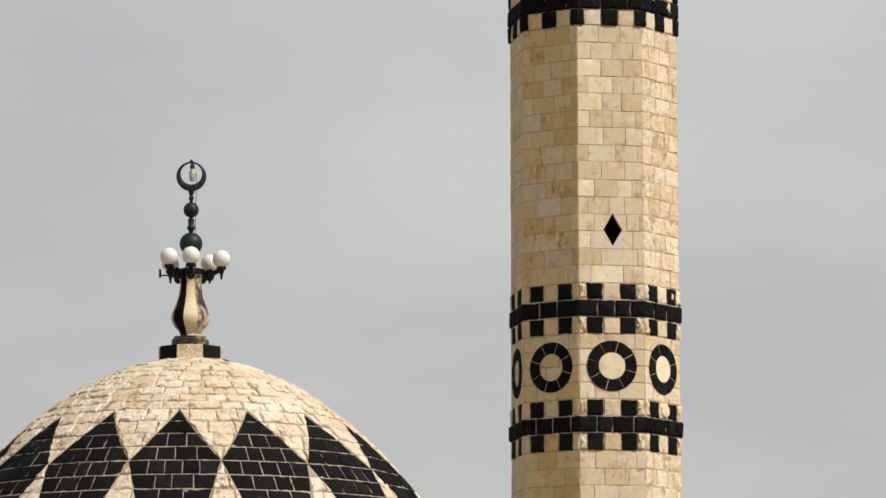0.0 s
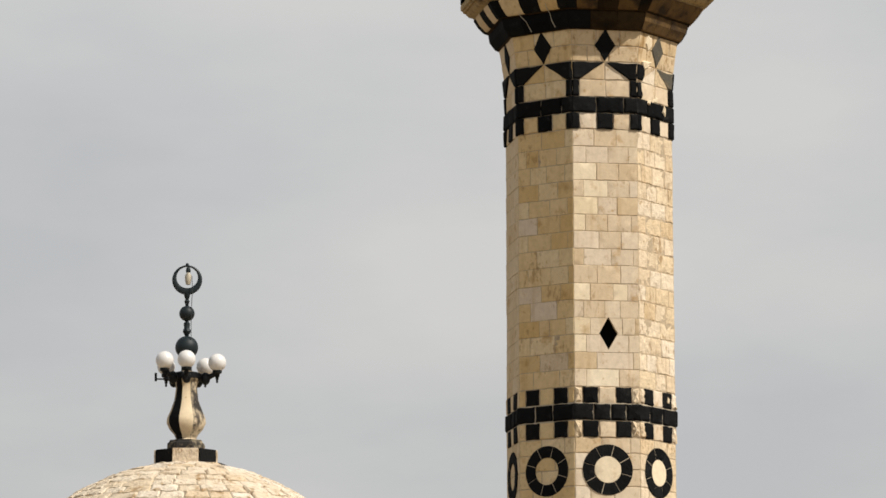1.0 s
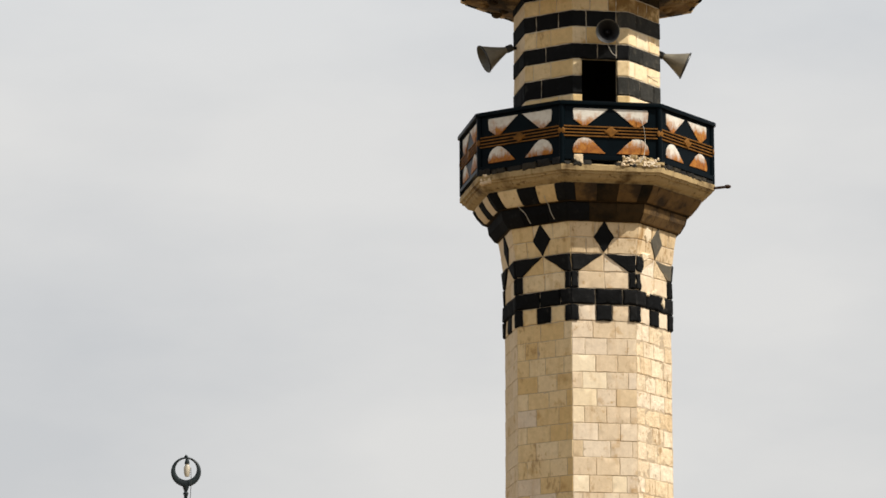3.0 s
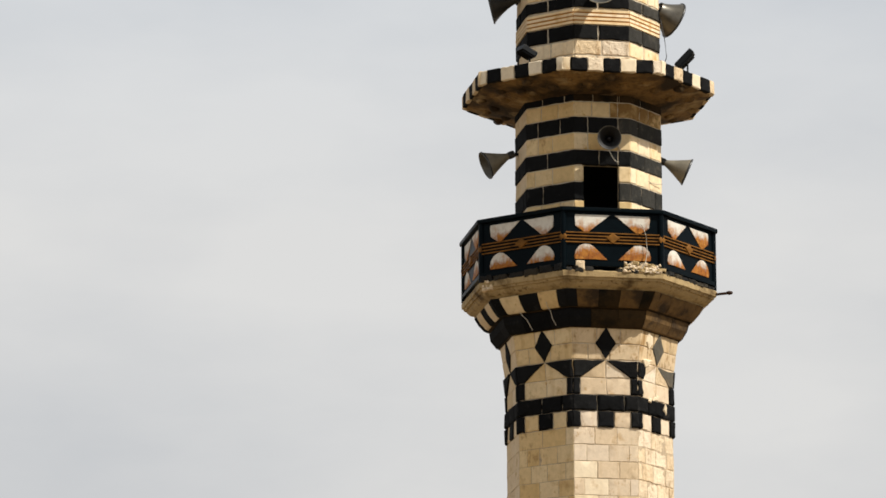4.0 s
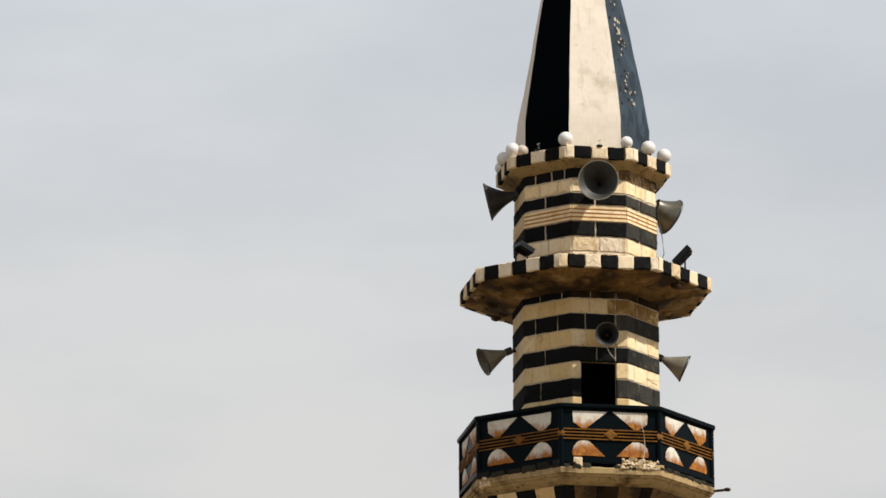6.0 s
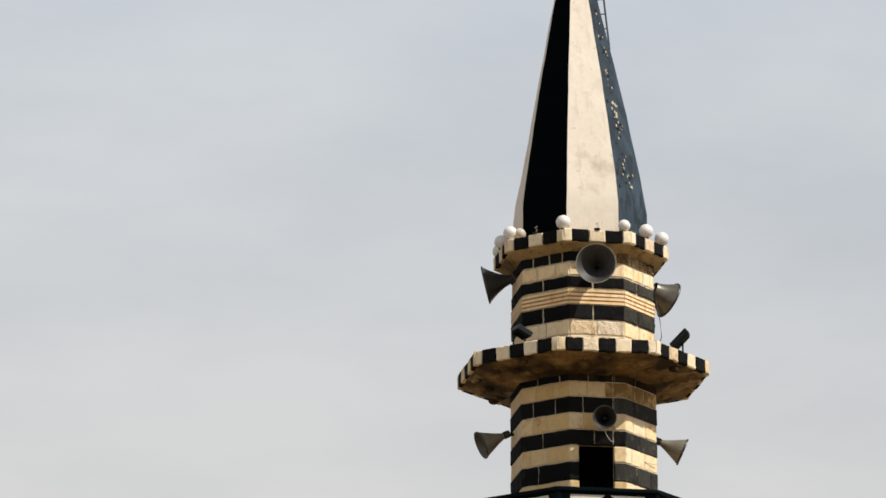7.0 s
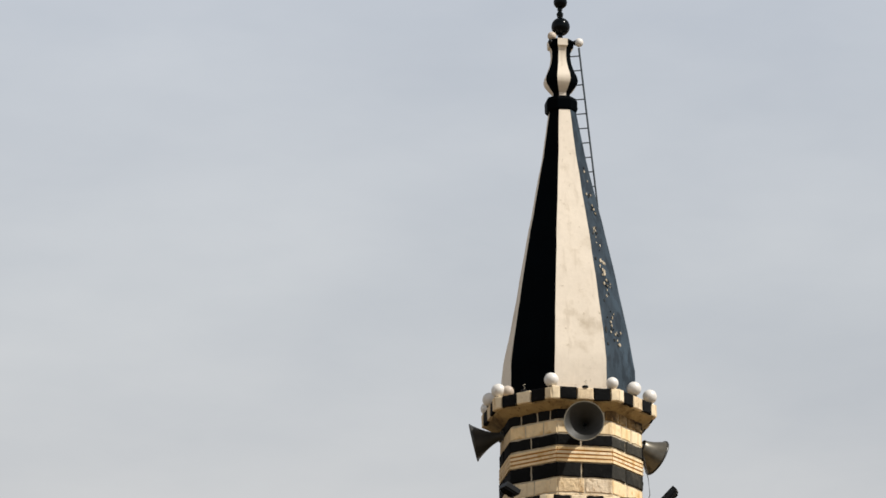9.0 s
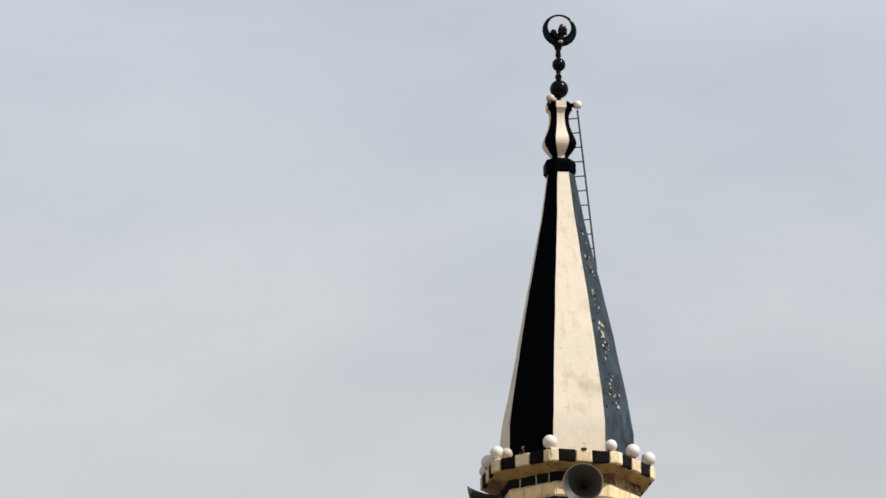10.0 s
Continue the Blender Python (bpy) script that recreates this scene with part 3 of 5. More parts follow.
for k in ALL8:
    place = face_place(k, r_shaft, R_SH)
    for z0, z1 in ((9.093, 9.40), (9.683, 9.974), (11.10, 11.394), (11.687, 11.98)):
        squares_row(k, place, z0, z1, SQ, ornament)
    for z0, z1 in ((9.40, 9.683), (11.394, 11.687)):
        band_row(k, place, HALF, z0, z1, 0.34, ornament)
    zs = [9.974, 10.26, 10.55, 10.83, 11.10]
    for i, (z0, z1) in enumerate(zip(zs, zs[1:])):
        xs = course(rng, HALF, 0.46, (0.6, 1.0)[i % 2])
        for a, b in zip(xs, xs[1:]):
            lay(rect(a, b, z0, z1), place, LIME_WORN if k == 1 else LIME_SHADE_GOLD if k < 0 else LIME, ornament, rng, to(k), rough=0.005)
    # ring of wedge stones
    n_seg, turn = 8, rng.uniform(0.2, 0.6)
    for s in range(n_seg):
        a0, a1 = turn + 2 * math.pi * s / n_seg, turn + 2 * math.pi * (s + 1) / n_seg
        g = 0.008
        steps = 4
        outer = [(0.437 * math.cos(a0 + g + (a1 - a0 - 2 * g) * i / steps), 0.437 * math.sin(a0 + g + (a1 - a0 - 2 * g) * i / steps)) for i in range(steps + 1)]
        inner = [(0.236 * math.cos(a0 + 1.7 * g + (a1 - a0 - 3.4 * g) * i / steps), 0.236 * math.sin(a0 + 1.7 * g + (a1 - a0 - 3.4 * g) * i / steps)) for i in range(steps + 1)]
        loop = outer + inner[::-1]
        m = len(loop)
        out = 0.016 + rng.uniform(-0.003, 0.004)
        cx, cz = sum(p[0] for p in loop) / m, sum(p[1] for p in loop) / m
        shrink = [((x - cx) * 0.93 + cx, (z - cz) * 0.93 + cz) for x, z in loop]
        vs = [place(x, z + 10.547, -0.03) for x, z in loop] + [place(x, z + 10.547, out - 0.01) for x, z in loop] + \
             [place(x, z + 10.547, out + rng.uniform(0, 0.004)) for x, z in shrink]
        fs = []
        for i in range(m):
            j = (i + 1) % m
            fs += [(i, j, m + j, m + i), (m + i, m + j, 2 * m + j, 2 * m + i)]
        for i in range(steps):
            fs.append((2 * m + i, 2 * m + i + 1, 2 * m + m - 2 - i, 2 * m + m - 1 - i))
        if to(k, True) is None:
            mesh_ob("ring_stone", vs, fs, BASALT, ornament)
        else:
            rest_dark.add((vs, fs))
    if k in (0, 1):      # smooth plaster inside the ring
        lay([(0.232 * math.cos(i * math.pi / 10), 10.547 + 0.232 * math.sin(i * math.pi / 10)) for i in range(20)], place, LIME_PALE, ornament, rng, None, "plaster_disc",
            proud=0.012, joint=0.0, bevel=0.004, rough=0.003, ragged=0.0)
    # pale mortar bed that shows between the wedges
    vs, fs = [], []
    for i in range(32):
        c, s_ = math.cos(i * math.pi / 16), math.sin(i * math.pi / 16)
        vs += [place(0.43 * c, 10.547 + 0.43 * s_, 0.009), place(0.243 * c, 10.547 + 0.243 * s_, 0.009)]
    for i in range(32):
        j = (i + 1) % 32
        fs.append((2 * i, 2 * j, 2 * j + 1, 2 * i + 1))
    mesh_ob("ring_bed", vs, fs, MORTAR_PALE, ornament)

# a round dab of plaster over the squares
pp = face_place(1, r_shaft, R_SH)
ring_ = [(0.03 + 0.13 * math.cos(t_ * math.pi / 6) * (1 + 0.1 * math.sin(3 * t_)), 9.83 + 0.125 * math.sin(t_ * math.pi / 6)) for t_ in range(12)]
lay(ring_, pp, LIME_PALE, ornament, rng, None, "plaster_patch", proud=0.045, joint=0.0, bevel=0.012, rough=0.01)

lay([(0.26, 11.80), (0.31, 11.78), (0.325, 11.87), (0.275, 11.90)], pp, LIME_PALE, ornament, rng, None, "plaster_patch", proud=0.042, joint=0.0, bevel=0.006, rough=0.004)

# neck: squares, band, zigzag and lozenges, widening towards the gallery
def r_neck(z):
    f = max(0.0, (z - 17.30) / 0.92)
    return 1.492 + 0.115 * f ** 1.4


bm = bmesh.new()
oct_profile(bm, [(1.20, 16.471)] + [(r_neck(z) - 0.014, z) for z in (16.471, 17.30, 17.60, 17.90, 18.22)] + [(1.20, 18.22)], close=True)
neck = part("neck", bm, MORTAR_PALE, minaret, "flaring neck with black zigzag and lozenges")
HN = 1.492 * S8
SQ2 = [(-HN, -0.447, 1), (-0.447, -0.143, 0), (-0.143, 0.143, 1), (0.143, 0.447, 0), (0.447, HN, 1)]
for k in ALL8:
    place = face_place(k, r_neck, 1.492)
    squares_row(k, place, 16.471, 16.76, SQ2, neck, dark_out=0.034)
    band_row(k, place, HN, 16.76, 17.047, 0.52, neck)
    for a, b, dark in ((-HN, -HN + 0.125, 1), (-HN + 0.125, 0.02, 0), (0.02, HN - 0.125, 0), (HN - 0.125, HN, 1)):
        if k == 1 and a < -0.4:
            dark = 0          # basalt lost here, patched with pale stone
        lay(rect(a, b, 17.047, 17.347), place, BASALT if dark else LIME_SHADE_GOLD if k < 0 else LIME, neck, rng, to(k, dark), "basalt_square" if dark else "stone",
            proud=0.034 if dark else 0.0, bevel=0.018 if dark else 0.008, rough=0.010)
    zs = [17.347, 17.66, 17.94, 18.22]
    for i, (z0, z1) in enumerate(zip(zs, zs[1:])):
        xs = course(rng, HN, 0.44, (1.3, 0.6, 0.95)[i])
        for a, b in zip(xs, xs[1:]):
            lay(rect(a, b, z0, z1), place, LIME_SHADE_GOLD if k < 0 else LIME_SHADE_RUNS if i else LIME_WORN if k == 1 else LIME, neck, rng, to(k), rough=0.006)
    for tri in ([(-HN, 17.347), (-HN + 0.13, 17.347), (0.0, 17.655), (-HN, 17.655)], [(HN - 0.13, 17.347), (HN, 17.347), (HN, 17.655), (0.0, 17.655)]):
        lay(tri, place, (LIME if tri[0][0] < -0.4 else WORN_DARK) if k == 1 else BASALT, neck, rng, to(k, True), "zigzag_stone", proud=0.010 if k == 1 else 0.036 if k < 0 else 0.026, bevel=0.016, joint=0.003, rough=0.008, ragged=0.014)
    lay([(0.0, 17.660), (0.182, 17.945), (0.0, 18.235), (-0.182, 17.945)], place, WORN_DARK if k == 1 else BASALT, neck, rng, to(k, True), "lozenge", proud=0.022, bevel=0.012, joint=0.003, ragged=0.012)

# broken basalt and daubs of white plaster where the weathered face begins
nk = face_place(1, r_neck, 1.492)
for poly, m_, out in (([(-HN, 17.36), (-0.40, 17.37), (-0.36, 17.47), (-0.33, 17.60), (-0.42, 17.655), (-HN, 17.655)], BASALT, 0.03),
                      ([(-HN, 17.06), (-0.43, 17.05), (-0.40, 17.19), (-0.45, 17.34), (-HN, 17.35)], BASALT, 0.03),
                      ([(-0.40, 17.56), (-0.22, 17.62), (-0.16, 17.74), (-0.34, 17.76), (-0.47, 17.70)], LIME_PALE, 0.035),
                      ([(-0.28, 17.90), (-0.16, 17.98), (-0.20, 18.16), (-0.34, 18.20), (-0.40, 18.02)], LIME_PALE, 0.02),
                      ([(-0.10, 17.02), (0.06, 17.04), (0.12, 17.14), (-0.02, 17.20)], LIME_PALE, 0.02),
                      ([(0.20, 16.90), (0.27, 16.82), (0.31, 16.98), (0.25, 17.08)], LIME_PALE, 0.055),
                      ([(-0.30, 16.99), (-0.20, 16.97), (-0.16, 17.07), (-0.27, 17.08)], LIME_PALE, 0.05)):
    lay(poly, nk, m_, neck, rng, None, "zigzag_stone" if m_ is BASALT else "plaster_patch", proud=out, joint=0.002, bevel=0.016, rough=0.014, ragged=0.03)

# corbel courses below the gallery
CORB = ((18.21, 1.655), (18.365, 1.765), (18.515, 1.80), (18.525, 1.86), (18.66, 1.985), (18.80, 2.075))


def r_corbel(z):
    for (z0, r0), (z1, r1) in zip(CORB, CORB[1:]):
        if z <= z1:
            return r0 + (r1 - r0) * (z - z0) / (z1 - z0)
    return CORB[-1][1]


bm = bmesh.new()
oct_profile(bm, [(1.40, 18.18)] + [(r - 0.016, z) for z, r in CORB] + [(1.40, 18.82)], close=True)
corbel = part("corbel", bm, SOFFIT_DARK, minaret, "stepped corbel below the gallery, browned by stains and painted shade")


def corbel_stone(k, place, a, b, z0, zm, z1, material, dark, joint):
    poly = [(a, z0), (b, z0), (b, zm), (b, z1), (a, z1), (a, zm)]
    base = [(u + (joint if u == a else -joint), z) for u, z in poly]
    ins = [(u + (0.015 if u == a else -0.015), z + (0.015 if z == z0 else -0.015 if z == z1 else 0)) for u, z in base]
    n = 6
    j = lambda: rng.uniform(-0.006, 0.006)
    vs = [place(u, z, -0.05) for u, z in base] + [place(u, z, -0.012 + j()) for u, z in base] + [place(u, z, 0.004 + j()) for u, z in ins]
    fs = []
    for i in range(n):
        i2 = (i + 1) % n
        fs += [(i, i2, n + i2, n + i), (n + i, n + i2, 2 * n + i2, 2 * n + i)]
    fs += [(12, 13, 14, 17), (17, 14, 15, 16)]
    if k in (-1, 0, 1):
        mesh_ob("corbel_stone", vs, fs, material, corbel)
    else:
        (rest_dark if dark else rest_lime).add((vs, fs))


# Faces in the slab's shadow get brown blocks: shade and stains in colour.
for k in ALL8:
    place = face_place(k, r_corbel, 1.80)
    h = 1.80 * S8
    dark = k != 1
    xs = course(rng, h, 0.50, 0.8)
    for a, b in zip(xs, xs[1:]):
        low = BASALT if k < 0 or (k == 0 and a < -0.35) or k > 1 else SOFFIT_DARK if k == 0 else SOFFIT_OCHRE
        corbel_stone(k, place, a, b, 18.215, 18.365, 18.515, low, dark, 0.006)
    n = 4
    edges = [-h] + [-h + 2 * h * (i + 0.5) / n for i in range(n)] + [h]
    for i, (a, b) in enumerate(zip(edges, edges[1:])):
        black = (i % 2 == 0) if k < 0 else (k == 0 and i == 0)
        corbel_stone(k, place, a, b, 18.53, 18.66, 18.80, BASALT if black else LIME_SHADE_GOLD if k < 0 else (SOFFIT_OCHRE if i % 2 else SOFFIT_DARK) if k == 0 else SOFFIT_OCHRE, black, 0.004)

# gallery slab with its worn moulding
def worn(bm, amount, scale, keep=lambda co: False):
    for v in bm.verts:
        if not keep(v.co):
            d = noise.noise_vector(v.co * scale)
            v.co += Vector((d.x, d.y, d.z)) * amount


def fine_octagon(profile, cells, cx=TX, cy=TY):
    """An octagonal moulding with each side split into cells, so that it can be worn."""
    bm = bmesh.new()
    rings = []
    for r, z in profile:
        ring = []
        for k in range(8):
            p, q = polar(A0 + 45 * k, r, z, cx, cy), polar(A0 + 45 * (k + 1), r, z, cx, cy)
            ring += [bm.verts.new(p.lerp(q, i / cells)) for i in range(cells)]
        rings.append(ring)
    n = len(rings[0])
    for a, b in zip(rings, rings[1:] + rings[:1]):
        for i in range(n):
            bm.faces.new((a[i], a[(i + 1) % n], b[(i + 1) % n], b[i]))
    return bm


bm = fine_octagon([(1.0, 18.80), (2.05, 18.80), (2.07, 18.825), (2.15, 18.85), (2.20, 18.895), (2.215, 18.925), (2.255, 18.93), (2.265, 18.96), (2.30, 18.975), (2.305, 19.065), (2.27, 19.09), (1.0, 19.09)], 18)
worn(bm, 0.009, 6.0)
slab = part("gallery_slab", bm, CORNICE, minaret, "chipped moulded stone slab of the gallery", True)
# crumbling kerb stones under the railing
for k in (-1, 0, 1):
    place = face_place(k, lambda z: 2.285, 2.285)
    h = 2.285 * S8
    xs = course(rng, h, 0.34 if k == -1 else 0.22, 0.8)
    for a, b in zip(xs, xs[1:]):
        if rng.random() < 0.95 and not (k == 0 and -0.50 < a < 0.05):
            lay(rect(a, b, 19.06 - rng.uniform(0.0, 0.035), (19.19 if k == -1 else 19.14) + rng.uniform(0.0, 0.04)), place, GRIME, slab, rng, None, "kerb_stone", proud=rng.uniform(0.0, 0.03), depth=0.12, bevel=0.02, rough=0.025, ragged=0.02)

place = face_place(0, lambda z: 2.285, 2.285)
for _ in range(70):
    u, z, w, hgt = rng.uniform(0.16, 0.80), 19.06 + rng.uniform(0, 1) ** 1.3 * 0.15, rng.uniform(0.05, 0.14), rng.uniform(0.04, 0.09)
    bit = [(u, z), (u + w, z + rng.uniform(-0.01, 0.01)), (u + w * rng.uniform(0.7, 1.1), z + hgt * rng.uniform(0.6, 1.0)), (u + w * rng.uniform(0.0, 0.4), z + hgt)]
    lay(bit, place, LIME_WORN if rng.random() < 0.6 else CORNICE, slab, rng, None, "rubble_piece", proud=rng.uniform(0.018, 0.045), depth=0.10, bevel=0.012, joint=0.0, rough=0.02)
corner = face_place(-1, lambda z: 2.285, 2.285)
for _ in range(14):       # crumbled stones at the corner of the ledge
    u, z, w, hgt = rng.uniform(-0.88, -0.66), 18.90 + rng.uniform(0, 0.17), rng.uniform(0.04, 0.09), rng.uniform(0.04, 0.08)
    lay([(u, z), (u + w, z), (u + w * 0.9, z + hgt), (u + w * 0.1, z + hgt * 0.9)], corner, LIME_WORN, slab, rng, None, "rubble_piece", proud=rng.uniform(0.0, 0.03), depth=0.10, bevel=0.012, joint=0.0, rough=0.02)
lay(rect(-0.66, -0.50, 19.08, 19.25), place, LIME_WORN, slab, rng, None, "rubble_piece", proud=0.03, depth=0.10, bevel=0.015, joint=0.0, rough=0.02)

# striped drum behind the gallery, with a doorway
BX = TX + 0.022
R_B = 1.325
HB = R_B * S8
r_body = lambda z: R_B
LEVELS = [19.06, 19.36, 19.655, 19.95, 20.245, 20.545, 20.885, 21.18, 21.465, 21.77, 22.065, 22.34, 22.62]
DOOR = (-0.335, 0.285, 19.10, 21.185)      # left, right, foot, head on face 0
door_poly = rect(*DOOR)
open_poly = rect(DOOR[0] - 0.03, DOOR[1] + 0.03, DOOR[2], DOOR[3] + 0.03)
drum_wall = {}
for k in ALL8:
    bm = bmesh.new()
    full = rect(-HB, HB, 19.06, 22.70)
    wall_sheet(bm, minus(full, open_poly) if k == 0 else [full], face_place(k, r_body, R_B, BX), back=-0.22)
    drum_wall[k] = part("drum_wall", bm, MORTAR_PALE, minaret, "drum wall striped in black and cream" + (", with an open doorway" if k == 0 else ""))
for k in ALL8:
    place = face_place(k, r_body, R_B, BX)
    for i, (z0, z1) in enumerate(zip(LEVELS, LEVELS[1:])):
        dark = i % 2 == 1
        xs = course(rng, HB, 0.36 if not dark else 0.5, (0.5, 0.9, 0.7)[i % 3])
        xs[0], xs[-1] = xs[0] - (0.012 if dark else 0.006), xs[-1] + (0.012 if dark else 0.006)
        for a, b in zip(xs, xs[1:]):
            blk = rect(a, b, z0, z1)
            for bit in (minus(blk, door_poly) if k == 0 else [blk]):
                # Under the canopy, top courses carry its shadow as well as stains.
                lay(bit, place, (SOFFIT_DARK if k in (0, 1) and i == 11 else BASALT_SUNLIT if k == 1 or (k == 0 and a > 0.2) else BASALT) if dark else (LIME_SHADE_STAINED if (k == 1 or (k == 0 and a > 0.0)) and i == 10 else LIME_SHADE_GOLD if k <= 0 or i > 8 else LIME_UPPER), drum_wall[k], rng, to(k, dark), "band_stone" if dark else "stone",
                    proud=0.008 if dark else 0.0, bevel=0.012, rough=0.007, joint=0.0055 if dark else 0.004, ragged=0.010)
# Floor and near-black lining, added so the doorway stays black.
bm = bmesh.new()
oct_profile(bm, [(0.01, 19.07), (1.05, 19.07), (1.05, 19.085), (0.01, 19.085)], BX)
oct_profile(bm, [(0.95, 19.085), (0.95, 22.6)], BX)
for f_ in [f for f in bm.faces if f.calc_center_median().y < TY - 0.2 and abs(f.calc_center_median().z - 20.8) < 0.3]:
    bm.faces.remove(f_)
part("door_dark_lining", bm, SHADE_IN, minaret, "near-black floor and lining added to keep the doorway dark")

# upper canopy: cove, then a rim of alternating blocks
def cornice(name, cx, cove, rim_r, z0, z1, per_face, label, cells, plaster):
    bm = fine_octagon(cove + [(rim_r - 0.05, z0 + 0.02), (rim_r - 0.05, z1 - 0.01), (0.4, z1 - 0.01), (0.4, cove[0][1])], cells, cx)
    worn(bm, 0.02, 4.0)
    body = part(name, bm, plaster, minaret, label, True)
    h = rim_r * S8
    w = 2 * h / per_face
    for k in ALL8:
        place = face_place(k, lambda z: rim_r, rim_r, cx)
        edges = [-h] + [-h + w * (i + 0.5) for i in range(per_face)] + [h]
        for i, (a, b) in enumerate(zip(edges, edges[1:])):
            dark = i % 2 == 1
            lay(rect(a, b, z0 + rng.uniform(-0.006, 0.006), z1 + rng.uniform(-0.008, 0.008)), place, BASALT if dark else LIME_WORN if k in (0, 1) and i % 4 == 2 else LIME_PALE, body, rng, to(k, dark),
                "rim_block", proud=rng.uniform(-0.012, 0.012), depth=0.16, bevel=0.012, joint=0.003, rough=0.010, ragged=0.014)
    return body


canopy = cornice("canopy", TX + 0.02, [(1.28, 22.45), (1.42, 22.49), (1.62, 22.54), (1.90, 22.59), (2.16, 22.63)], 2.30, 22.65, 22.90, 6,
        "canopy soffit browned by stains and painted shade, with a black and white rim", 10, SOFFIT)

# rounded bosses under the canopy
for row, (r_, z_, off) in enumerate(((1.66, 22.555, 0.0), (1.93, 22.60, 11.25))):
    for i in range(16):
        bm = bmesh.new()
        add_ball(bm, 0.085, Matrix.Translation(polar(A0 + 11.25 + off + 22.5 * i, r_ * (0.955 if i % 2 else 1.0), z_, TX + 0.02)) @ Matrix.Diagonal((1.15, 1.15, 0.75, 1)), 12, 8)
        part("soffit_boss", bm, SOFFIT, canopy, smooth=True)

# upper drum
UX, R_U = TX + 0.035, 1.30
HU = R_U * S8
r_up = lambda z: R_U
upper_wall = {}
for k in ALL8:
    bm = bmesh.new()
    wall_sheet(bm, [rect(-HU, HU, 22.80, 24.95)], face_place(k, r_up, R_U, UX), back=-0.2)
    upper_wall[k] = part("upper_drum_wall", bm, MORTAR_PALE, minaret, "upper drum wall striped in black and cream, with ochre grooves")
for k in ALL8:
    place = face_place(k, r_up, R_U, UX)
    for z0, z1, dark, mean in ((22.85, 23.20, 0, 0.5), (23.20, 23.474, 0, 0.62), (23.474, 23.765, 1, 0.55), (24.057, 24.287, 1, 0.55), (24.287, 24.535, 0, 0.40),
                               (24.535, 24.84, 1, 0.30)):
        xs = course(rng, HU, mean, 0.8)
        xs[0], xs[-1] = xs[0] - (0.022 if dark else 0.006), xs[-1] + (0.022 if dark else 0.006)
        for a, b in zip(xs, xs[1:]):
            lay(rect(a, b, z0, z1), place, (SOFFIT if z0 > 24.5 and (k == 1 or (k == 0 and a > 0.1)) else BASALT_SUNLIT if k == 1 else BASALT) if dark else (LIME_WORN if k == 0 and z1 < 23.5 else LIME_UPPER), upper_wall[k], rng, to(k, dark), "band_stone" if dark else "stone", proud=0.014 if dark else 0.0,
                bevel=0.014, rough=0.012 if dark else 0.006, joint=0.013 if dark else 0.005, ragged=0.014)
    # moulded string course: cream fillets with ochre grooves between them
    for i in range(4):
        z0 = 23.765 + i * 0.073
        lay(rect(-HU, HU, z0, z0 + 0.046), place, LIME_UPPER, upper_wall[k], rng, to(k), "fillet", proud=0.022, bevel=0.008, joint=0.0, rough=0.003)
        if i < 3:
            lay(rect(-HU, HU, z0 + 0.045, z0 + 0.074), place, OCHRE_LINE, upper_wall[k], rng, None if k in (-1, 0, 1) else rest_lime, "groove", proud=0.012, bevel=0.003, joint=0.0, rough=0.001)

cornice("top_cornice", TX + 0.01, [(1.26, 24.70), (1.36, 24.74), (1.46, 24.79), (1.53, 24.82)], 1.60, 24.84, 25.07, 4,
        "small cornice with a rim of black and white blocks", 8, CORNICE)

for r_, m_, nm in ((rest_lime, LIME_REST, "far_side_masonry"), (rest_dark, BASALT_REST, "far_side_basalt")):
    tagged(mesh_ob(nm, r_.v, r_.f, m_, minaret), kind="stuff")

# ---------------------------------------------------------------- spire
spire = thing("spire", "tall eight-sided painted spire in alternating cream and navy", "spire", (TX, TY, 25.07))
SPIRE = [(1.235, 25.05), (1.232, 25.72), (1.19, 26.02), (1.055, 26.80), (0.91, 27.60), (0.745, 28.40), (0.58, 29.15), (0.43, 29.85), (0.33, 30.40), (0.262, 30.84)]


def lean(z):
    return -0.055 * max(0.0, (z - 26.0) / 5.0)


def slim(z):
    """One corner was built a little flatter than the rest."""
    return 0.055 * max(0.0, min(1.0, (z - 26.0) / 1.2))


ROWS = []
for (r0, z0), (r1, z1) in zip(SPIRE, SPIRE[1:]):
    n = max(1, round((z1 - z0) / 0.16))
    ROWS += [(r0 + (r1 - r0) * i / n, z0 + (z1 - z0) * i / n) for i in range(n)]
ROWS.append(SPIRE[-1])
for k in ALL8:
    bm = bmesh.new()
    cols = []
    for r, z in ROWS:
        p, q = (polar(A0 + 45 * c, r * (1.0 - (slim(z) if c == -2 else 0.0)), z, TX + lean(z)) for c in (k, k + 1 if k < 5 else -2))
        row = []
        for i in range(5):
            c = p.lerp(q, i / 4)
            c += noise.noise_vector(c * 2.5) * (0.014 if 0 < i < 4 else 0.008)
            row.append(bm.verts.new(c))
        cols.append(row)
    for a, b in zip(cols, cols[1:]):
        for i in range(4):
            bm.faces.new((a[i], a[i + 1], b[i + 1], b[i]))
    part("spire_face", bm, CREAM if k % 2 == 0 else (NAVY_LIT_WORN if k == 1 else NAVY), spire,
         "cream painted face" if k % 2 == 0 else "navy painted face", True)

# paint has come off the paler sunward face in small patches, mostly down its middle
def spire_spot(f, z, k=1):
    r = float(np.interp(z, [h for _, h in SPIRE], [w for w, _ in SPIRE]))
    return polar(A0 + 45 * k, r, z, TX + lean(z)).lerp(polar(A0 + 45 * (k + 1), r, z, TX + lean(z)), f)


flakes = random.Random(31)


